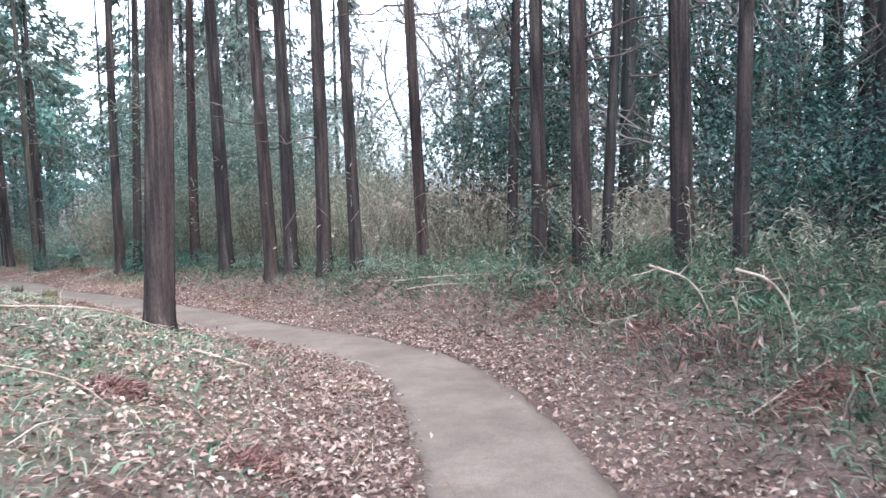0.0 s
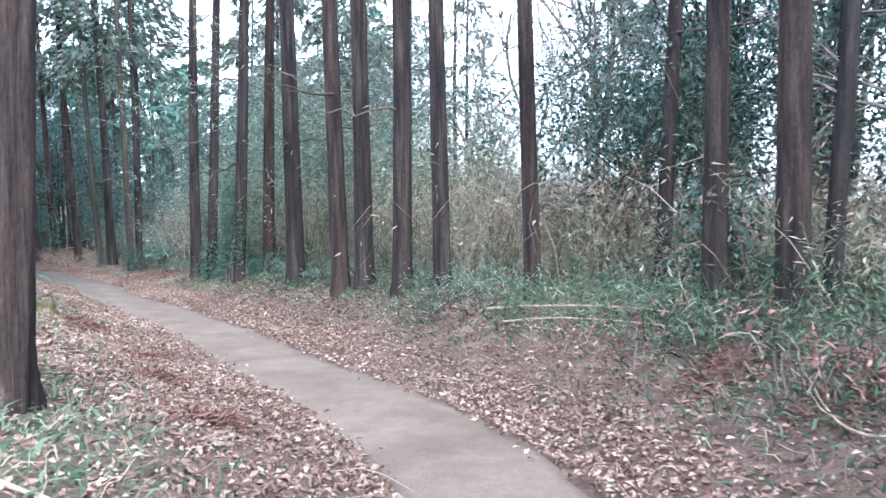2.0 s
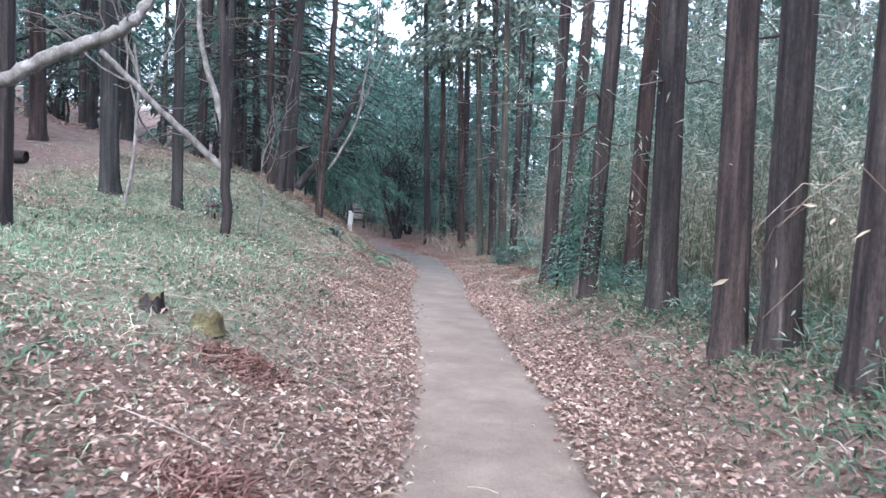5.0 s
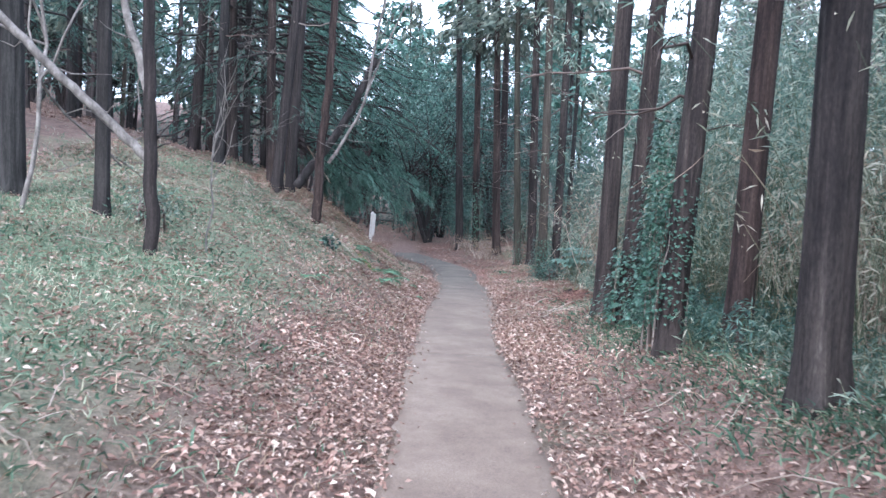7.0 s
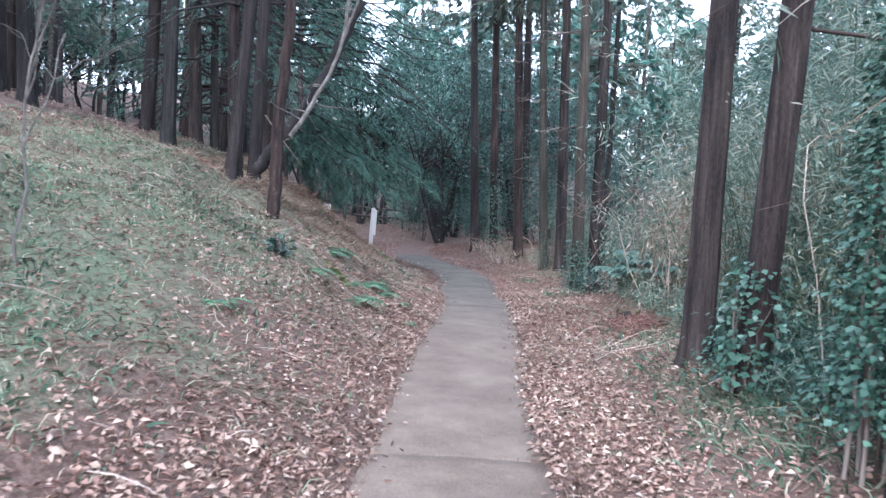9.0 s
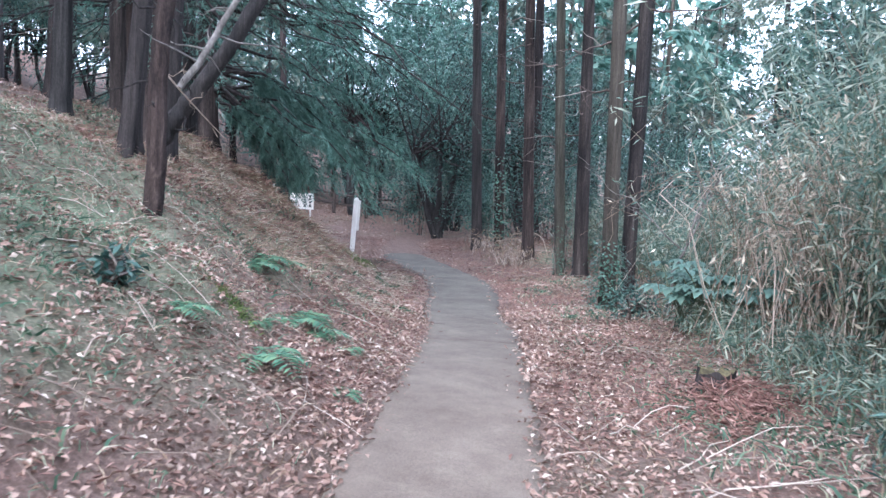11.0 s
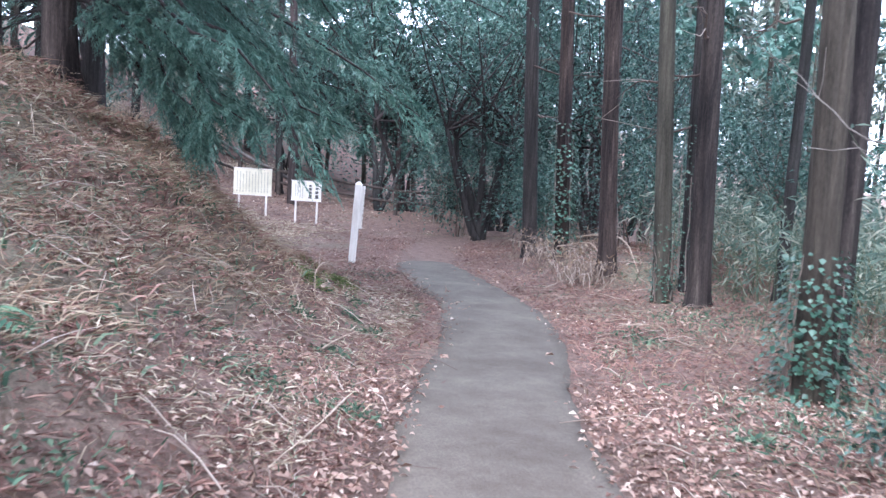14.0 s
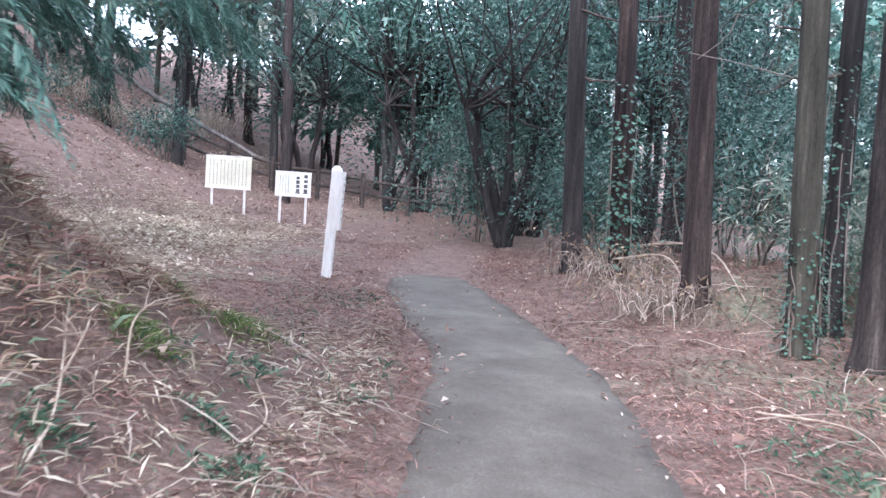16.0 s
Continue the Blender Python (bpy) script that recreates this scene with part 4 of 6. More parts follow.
def broadleaf_tree(x, y, height, spread, n, label, seed, stems=4, lean=(0, 0), leaf=0.13, low=0.35):
    """An evergreen broadleaved tree with several dark crooked stems."""
    rng = np.random.default_rng(seed)
    z = float(ground_z(x, y)[0])
    t = empty("broadleaf_tree", x, y, z, label, "tree", "broadleaved evergreens")
    crowns = rng.normal(size=(40, 3)) * [spread * 0.5, spread * 0.5, height * 0.2] + [lean[0] * height, lean[1] * height, height * 0.68]
    crowns[:, 2] = np.clip(crowns[:, 2], height * low, height * 1.05)
    trunks, twigs = [], []
    for i in range(stems):
        a = rng.normal(size=3) * [0.16, 0.16, 0]
        m = a + [*(rng.normal(size=2) * spread * 0.25 + np.array(lean) * height * 0.4), height * rng.uniform(0.35, 0.5)]
        trunks.append((wavy(a - [0, 0, 0.15], m, 8, 0.04, rng), np.linspace(0.11, 0.06, 8) * rng.uniform(0.6, 1.2)))
        for q in crowns[i::stems]:
            twigs.append((wavy(m, q, 6, 0.06, rng), np.linspace(0.04, 0.006, 6)))
    solid("trunk", *tubes(trunks, 8), BARK_DARK, t, smooth=True)
    tagged(solid("branching", *tubes(twigs, 4), BARK_DARK, t), kind="stuff")
    k = rng.integers(len(crowns), size=n)
    p = crowns[k] + rng.normal(size=(n, 3)) * [0.38, 0.38, 0.26]
    w = p - crowns[k] + rng.normal(size=(n, 3)) * 0.3
    solid("crown", *leaves(p, w, rng.normal(size=(n, 3)) * 0.5 + [0, 0, 1], rng.uniform(0.7, 1.3, n) * leaf, rng.uniform(0.35, 0.5, n) * leaf), EVERGREEN, t)


for k, (x, y, h, sp, st) in enumerate([(-29.6, 34.2, 6.0, 2.2, 5), (-31.5, 36.5, 6.5, 2.2, 4), (-27.2, 35.5, 6.0, 2.0, 4), (-34.0, 38.5, 7.0, 2.4, 3), (-37.5, 37.5, 7.0, 2.4, 3), (-28.0, 38.5, 7.0, 2.2, 3), (-39.5, 34.5, 7.0, 2.4, 2), (-32.0, 41.0, 8.0, 2.6, 3)]):
    broadleaf_tree(x, y, h, sp, 3600, "dark broadleaved evergreen with crooked stems behind the clearing", 110 + k, st)
for k, (x, y, h, sp) in enumerate([(-44, 36, 6, 2.2), (-42, 39, 6, 2.2), (-46.5, 33.5, 6, 2.2), (-48.5, 29.5, 6, 2.2), (-40, 41.5, 6, 2.2), (-50, 36, 7, 2.4), (-47, 39, 7, 2.4), (-52, 31.5, 7, 2.4), (-45, 42, 7, 2.4), (-51, 26.5, 6, 2.2), (-54, 35, 8, 2.6)]):
    broadleaf_tree(x, y, h, sp, 3400, "dark broadleaved evergreen in the woods behind the fence", 680 + k, 3, leaf=0.18, low=0.08)
# shade trees, added to make the deep end of the woods dark
for k, (s, d, h, sp) in enumerate([(69, -3.0, 8, 2.6), (72, 1.5, 8, 2.6), (77, -1.0, 9, 2.8)]):
    x, y, _ = at_path(s, d)
    broadleaf_tree(float(x), float(y), h, sp, 3200, "evergreen added to deepen the shade beyond the clearing", 760 + k, 3, leaf=0.15, low=0.2)
# high crowns added as a light block, to darken the ground beneath
for k, (s, d) in enumerate([(66.5, 0.0), (67.5, -3.5), (70, 3.0), (74, 0.5)]):
    x, y, _ = at_path(s, d)
    broadleaf_tree(float(x), float(y), 9.5, 3.2, 3000, "tall evergreen added so that its crown shades the end of the path", 780 + k, 3, leaf=0.22, low=0.5)
for k, (x, y, h, sp) in enumerate([(-45.2, 25.2, 5, 2.0), (-47, 27.2, 5, 2.2), (-41.6, 23.6, 5, 2.0), (-38.5, 21.6, 5, 2.0), (-49, 23.5, 6, 2.2), (-44, 21, 6, 2.2)]):
    broadleaf_tree(x, y, h, sp, 2600, "dark evergreen at the top of the leafy slope", 700 + k, 3, leaf=0.17, low=0.06)
for k, (s, d, h, sp) in enumerate([(46, 8.6, 6, 1.8), (48.5, 10.5, 6.5, 2.0), (50.5, 8.8, 6, 1.8), (44.5, 11.5, 6.5, 2.0), (53, 10, 6.5, 2.0), (42.5, 13, 7, 2.2), (47, 13.5, 7, 2.2)]):
    x, y, _ = at_path(s, d)
    broadleaf_tree(float(x), float(y), h, sp, 2800, "dark evergreen behind the bamboo grass", 720 + k, 2, leaf=0.15, low=0.1)
# never in view: added beside the start to darken the right verge
for k, (x, y, h, sp) in enumerate([(4.9, 2.4, 7.0, 2.2), (5.6, -0.8, 7.0, 2.2), (3.9, -3.0, 7.0, 2.0)]):
    broadleaf_tree(x, y, h, sp, 3000, "unseen evergreen added to shade the verge", 740 + k, 2, leaf=0.14, low=0.35)
# the last four stand out of view, added to shade the right side
for k, (x, y, h, sp) in enumerate([(0.6, 16.5, 6.5, 1.6), (3.6, 17.0, 7.0, 2.0), (7.5, 16.0, 7.0, 2.2), (6.2, 18.5, 8.0, 2.2), (5.8, 8.2, 6.0, 2.0), (7.8, 11.0, 7.0, 2.2), (5.6, 4.8, 6.0, 1.8), (8.2, 7.0, 7.0, 2.2)]):
    broadleaf_tree(x, y, h, sp, 3000, "evergreen tree with blue-green leaves, behind the bushes or added unseen for shade", 130 + k, 2, leaf=0.12, low=0.3)


# ---- bare winter trees ----
def bare_tree(x, y, height, spread, r, label, seed, lean=(0, 0), depth=3, bark=None):
    """A leafless tree that forks into fine twigs."""
    rng = np.random.default_rng(seed)
    z = float(ground_z(x, y)[0])
    t = empty("bare_tree", x, y, z, label, "tree", "bare winter trees")
    main, fine = [], []

    def grow(a, way, length, rad, level):
        b = a + way * length
        line = wavy(a, b, 6 if level < 3 else 4, length * 0.03, rng)
        (main if level < 2 else fine).append((line, np.linspace(rad, rad * 0.6, len(line))))
        if level == depth:
            return
        for _ in range((4 if depth > 3 else 3) if level else 5):
            w = unit(way + rng.normal(size=3) * 0.55 + [0, 0, 0.12])
            grow(line[int(rng.integers(len(line) // 2, len(line)))], w, length * rng.uniform(0.45, 0.8), rad * 0.55, level + 1)

    grow(np.array([0, 0, -0.1]), unit(np.array([lean[0], lean[1], 1.0])), height * 0.5, r, 0)
    solid("trunk", *tubes(main, 7), bark or BARE_BARK, t, smooth=True)
    tagged(solid("twig_spray", *tubes(fine, 3), TWIG if bark else BARE_BARK, t), kind="stuff")


PALE = "leafless grey-barked tree with fine pale twigs"
bare_tree(-12.6, 15.55, 2.8, 2, 0.013, PALE, 202, (0.0, 0.05))
bare_tree(-10.9, 10.4, 5.5, 2, 0.05, PALE, 203, (-0.1, 0.05))
bare_tree(-8.6, 12.2 - 4.0, 4.0, 1.5, 0.03, PALE, 204, (-0.1, 0.1))
bare_tree(-13.6, 13.9, 5.0, 1.5, 0.03, PALE, 205, (-0.1, 0.1))
x, y, _ = at_path(44.4, 2.4)
bare_tree(float(x), float(y), 3.4, 1, 0.022, "slim forked sapling with bare twigs in the bamboo grass", 206, (0.22, 0.24))
for k, (s, d, h) in enumerate([(22, 9, 9), (24.5, 11, 10), (27, 9.5, 9), (29, 12, 10), (31, 8.5, 8), (33, 11, 10), (36, 10.5, 9), (40, 11, 10), (44, 10, 9), (20, 13, 10), (26, 15, 11), (38, 14, 11), (46.5, 9, 9), (23, 6.5, 6), (25.5, 8, 7), (19, 10, 9), (21, 11.5, 9), (23.5, 13, 10), (26, 12, 9), (28, 10.5, 9), (30, 14, 10), (32, 12.5, 9)]):
    x, y, _ = at_path(s, d)
    bare_tree(float(x), float(y), h, 3, 0.09, "bare pale-brown woodland tree against the bright sky", 220 + k, (0.0, 0.0), 4)


def limb(name, points, r0, r1, material, label, category, group="", rng_seed=1, twigs=0, sides=8):
    """A branch along a smooth line of places in the world."""
    rng = np.random.default_rng(rng_seed)
    c = catmull(np.array(points, float), 8)
    o = c[0].copy()
    t = empty(name, *o, label, category, group)
    n = len(c)
    c = c + rng.normal(size=c.shape) * r0 * 0.12
    solid("wood", *tubes([(c - o, np.linspace(r0, r1, n))], sides), material, t, smooth=True)
    if twigs:
        lines = []
        for _ in range(twigs):
            k = int(rng.integers(2, n))
            a = c[k] - o
            L = rng.uniform(0.2, 0.7) * min(1.0, r0 / 0.016)
            lines.append((wavy(a, a + unit(rng.normal(size=3) + [0, 0, 0.3]) * L, 5, 0.03, rng), np.linspace(min(r1 * 0.9, 0.011), 0.002, 5)))
        tagged(solid("twig_spray", *tubes(lines, 4), material, t), kind="stuff")
    return t


def above(x, y, h):
    return (x, y, float(ground_z(x, y)[0]) + h)


# ---- the hinoki whose boughs hang over the path ----
def bough(start, end, rng, sprays, size, droop=0.5, k=10):
    """A hanging bough: its wood as a line, and flat sprays of foliage with side fingers."""
    a, b = np.array(start, float), np.array(end, float)
    L = np.linalg.norm(b - a)
    u = np.linspace(0, 1, 9)[:, None]
    line = a + (b - a) * u + np.array([0, 0, 1]) * (0.5 * droop * L * u * (1 - u)) + rng.normal(size=(9, 3)) * 0.02 * L
    ps, ws, us, ls = [], [], [], []
    t = rng.uniform(0.2, 1.0, sprays) ** 0.8
    c = np.stack([np.interp(t, u[:, 0], line[:, k]) for k in range(3)], 1)
    fwd = unit(b - a)
    side = unit(np.cross(fwd, [0, 0, 1.0]))
    for i in range(sprays):
        w = unit(fwd * 0.7 + side * rng.normal() * 0.9 + np.array([0, 0, -0.22]) + rng.normal(size=3) * 0.2)
        n = unit(rng.normal(size=3) * 0.4 + [0, 0, 1.0])
        sd = unit(np.cross(w, n))
        m = size * rng.uniform(0.55, 1.25)
        o = c[i] + rng.normal(size=3) * 0.06
        v = np.linspace(0.05, 1, k)
        sag = -0.4 * m * (v * v)[:, None] * np.array([0, 0, 1.0])
        for sgn in (-1, 1):
            ps.append(o + w * m * v[:, None] + sag)
            ws.append(w * 0.8 + sgn * sd * 0.6 + rng.normal(size=(k, 3)) * 0.2 - np.array([0, 0, 0.2]))
            us.append(np.tile(n, (k, 1)) + rng.normal(size=(k, 3)) * 0.15)
            ls.append(m * (0.32 - 0.2 * v) * rng.uniform(0.6, 1.3, k))
    return line, np.vstack(ps), np.vstack(ws), np.vstack(us), np.concatenate(ls)


def hinoki(x, y, height, r, seed, label, low, reach, boughs, sprays=26, aim=None, size=0.3, hanging=()):
    rng = np.random.default_rng(seed)
    z = float(ground_z(x, y)[0])
    t = empty("cypress_tree", x, y, z, label, "tree")
    solid("trunk", *trunk_mesh(r, height, (0.0, 0.0), 20, 26, rng), BARK, t, smooth=True)
    lines, P, W, U, Ls = [], [], [], [], []
    for i in range(boughs):
        h = low + (height - low) * (i / boughs) ** 1.2
        a = rng.uniform(0, 6.283) if aim is None else (rng.uniform(1.6, 5.6) if rng.uniform() < 0.25 else aim + rng.normal() * 0.42)
        R = reach * (1 - 0.75 * (h - low) / (height - low)) * rng.uniform(0.7, 1.1)
        e = np.array([np.cos(a) * R, np.sin(a) * R, h - 0.42 * R * rng.uniform(0.5, 1.2)])
        line, p, w, u, l = bough((0, 0, h), e, rng, sprays, size)
        lines.append((line, np.linspace(0.035, 0.006, 9)))
        P.append(p), W.append(w), U.append(u), Ls.append(l)
    for px, py, pz in hanging:
        e = np.array([px - x, py - y, pz - z])
        line, p, w, u, l = bough((0, 0, e[2] + 1.5), e, rng, 190, 0.24, 0.75, 18)
        lines.append((line, np.linspace(0.03, 0.005, 9)))
        P.append(p), W.append(w), U.append(u), Ls.append(l)
    tagged(solid("bough_wood", *tubes(lines, 5), BARK_DARK, t), kind="stuff")
    P, W, U, Ls = np.vstack(P), np.vstack(W), np.vstack(U), np.concatenate(Ls)
    solid("foliage", *leaves(P, W, U, Ls, np.minimum(Ls * 0.2, 0.0105), 0.08), CONIFER, t, "flat hanging sprays of blue-green needles")


CYP = "cypress with blue-green sprays drooping over the path"
hinoki(-22.4, 22.85, 10.5, 0.17, 301, CYP, 2.3, 4.6, 96, 40, aim=0.3, size=0.28, hanging=[(-18.9, 24.6, 0.86), (-19.15, 23.8, 0.58), (-19.85, 23.6, 0.62), (-19.35, 24.3, 0.56), (-20.3, 23.5, 0.55), (-21.0, 23.6, 0.5), (-20.5, 25.5, 1.3), (-20.2, 24.6, 0.95), (-21.3, 25.2, 0.9), (-21.9, 25.6, 0.8), (-22.0, 24.4, 0.85), (-22.3, 24.8, 0.7), (-22.55, 25.4, 0.97), (-23.2, 25.3, 0.75), (-22.6, 24.35, 0.65)])
hinoki(-23.6, 21.8, 10.0, 0.15, 302, CYP, 2.6, 4.8, 52, 34, aim=0.5)
hinoki(-25.6, 22.8, 11.0, 0.13, 309, CYP, 2.8, 4.0, 42, 34, aim=0.45)
hinoki(-27.6, 24.6, 11.0, 0.16, 303, "cypress with low drooping boughs above the signs", 3.6, 3.2, 40, 18, None, 0.4)
hinoki(-31.0, 25.0, 11.0, 0.16, 304, "cypress with low drooping boughs on the slope", 3.0, 3.2, 36, 16, None, 0.4)
hinoki(-20.6, 25.0 - 3.8, 10.0, 0.13, 305, "cypress on the bank, drooping sprays", 2.2, 2.8, 40, 20, 0.9, 0.36)
hinoki(-27.0, 19.0, 12.0, 0.18, 306, "cypress in the woods on the hillside", 2.0, 3.6, 28, 14, None, 0.5)
hinoki(-17.5, 10.5, 12.0, 0.18, 307, "cypress in the woods on the hillside", 2.0, 3.6, 28, 14, None, 0.5)
hinoki(-20.0, 15.0, 12.0, 0.18, 308, "cypress in the woods on the hillside", 2.2, 3.4, 40, 14, None, 0.5)


# ---- ivy, climbing plants ----
def ivy(x, y, r, h0, h1, n, lean, label, seed, size=0.075, bulge=0.12):
    rng = np.random.default_rng(seed)
    z = float(ground_z(x, y)[0])
    t = empty("ivy", x, y, z, label, "ivy", "ivy on trunks")
    a = rng.uniform(0, 6.283, n)
    h = h0 + (h1 - h0) * rng.beta(1.2, 1.6, n)
    rr = r * 1.08 + np.abs(rng.normal(size=n)) * bulge * (1.2 - (h - h0) / (h1 - h0))
    p = np.stack([np.cos(a) * rr + lean[0] * h, np.sin(a) * rr + lean[1] * h, h], 1)
    out = np.stack([np.cos(a), np.sin(a), np.full(n, -0.5)], 1) + rng.normal(size=(n, 3)) * 0.35
    up = np.stack([np.cos(a), np.sin(a), np.full(n, 0.7)], 1)
    sz = rng.uniform(0.6, 1.3, n) * size
    solid("ivy_leaves", *leaves(p, out, up, sz, sz * 0.95, 0.1), IVY, t)
    lines = []
    for _ in range(7):
        b = rng.uniform(0, 6.283)
        hs = np.linspace(0, rng.uniform(0.6, 1) * h1, 10)
        b = b + np.cumsum(rng.normal(size=10) * 0.15)
        lines.append((np.stack([np.cos(b) * r * 1.1 + lean[0] * hs, np.sin(b) * r * 1.1 + lean[1] * hs, hs], 1), np.linspace(0.012, 0.004, 10)))
    solid("ivy_vine", *tubes(lines, 4), TWIG, t)


ivy(-8.3, 17.75, 0.07, 0.25, 2.2, 4600, (0.012, 0.012), "dark green ivy wrapped round a cedar", 401, 0.033, 0.13)
ivy(-8.01, 17.57, 0.12, 0.3, 1.6, 900, (0.012, 0.012), "dark green ivy on a cedar trunk", 402, 0.034, 0.06)
ivy(-9.59, 19.22, 0.13, 0.05, 0.9, 620, (0.03, 0.025), "ivy and evergreen sprigs at the foot of a cedar", 403, 0.05)
ivy(-16.57, 26.1, 0.15, 0.0, 1.0, 1100, (-0.02, -0.02), "ivy climbing the foot of a mossy cedar", 404, 0.042, 0.1)
ivy(-23.72, 31.1, 0.135, 0.1, 2.4, 900, (-0.02, -0.03), "ivy climbing a cedar trunk", 405, 0.06, 0.1)
ivy(-20.35, 29.49, 0.115, 0.0, 1.0, 420, (-0.028, -0.03), "thin ivy on a mossy cedar", 406, 0.034, 0.05)
ivy(-20.65, 30.4, 0.105, 0.0, 2.5, 520, (-0.03, -0.04), "thin ivy on a dark trunk", 407, 0.036, 0.06)


# ---- limbs and fallen branches ----
limb("slim_trunk", [above(-12.1, 14.7, -0.1), above(-12.13, 14.68, 1.0), above(-12.2, 14.65, 2.4), above(-12.3, 14.6, 4.2), above(-12.4, 14.5, 7.0)], 0.075, 0.045, BARK_DARK,
     "slim dark crooked trunk on the grassy bank", "tree", twigs=9, rng_seed=14)
limb("slim_trunk", [above(-16.3, 19.5, -0.1), above(-16.27, 19.52, 1.2), above(-16.2, 19.6, 2.6), above(-16.15, 19.66, 5.0), above(-16.0, 19.8, 8.0)], 0.09, 0.05, BARK,
     "slim reddish trunk at the edge of the bank", "tree", twigs=9, rng_seed=15)
limb("leaning_trunk", [(-18.1, 20.25, 1.0), (-17.95, 20.5, 1.45), (-17.7, 20.8, 2.0), (-17.45, 21.1, 2.7), (-17.2, 21.4, 3.6)], 0.1, 0.07, BARK_DARK,
     "leaning forked trunk with grey bark", "tree", twigs=10, rng_seed=4)
limb("pale_branch", [(-12.15, 14.75, 1.15), (-12.5, 14.4, 1.6), (-12.85, 13.95, 2.1), (-13.25, 13.4, 2.75)], 0.05, 0.04, BARE_BARK, "pale leaning branch resting against a slim trunk", "branch", twigs=6, rng_seed=5)
limb("pale_branch", [(-12.2, 14.72, 1.5), (-12.35, 14.68, 2.1), (-12.6, 14.55, 2.9), (-12.75, 14.5, 4.2)], 0.055, 0.03, BARE_BARK, "pale upright limb with bare twigs", "branch", twigs=8, rng_seed=6)
limb("grey_limb", [above(-10.25, 10.3, -0.1), above(-10.2, 10.5, 0.7), (-10.05, 10.85, 1.65), (-9.85, 11.25, 1.95), (-9.69, 11.53, 2.15), (-9.5, 11.9, 2.34), (-9.52, 12.2, 2.62), (-9.5, 12.4, 3.2), (-9.6, 12.5, 4.2)], 0.075, 0.05, BARE_BARK,
     "crooked grey-barked limb arching over the grass", "branch", twigs=10, rng_seed=7)
limb("pale_branch", [(-16.26, 19.7, 1.45), (-16.15, 19.95, 1.9), (-15.95, 20.2, 2.6), (-15.85, 20.3, 3.6), (-15.6, 20.5, 5.2)], 0.032, 0.018, BARE_BARK, "pale forked limb on the edge of the bank", "branch", twigs=12, rng_seed=8)
limb("pale_branch", [(-15.93, 20.22, 2.7), (-15.75, 20.4, 3.4), (-15.4, 20.75, 4.6)], 0.02, 0.01, BARE_BARK, "pale forked limb on the edge of the bank", "branch", twigs=8, rng_seed=9)
limb("fallen_log", [above(-20.0, 11.0, 0.12), above(-18.6, 12.4, 0.12), above(-17.2, 13.8, 0.12)], 0.14, 0.11, BARK_DARK, "old log lying on the hillside", "log")

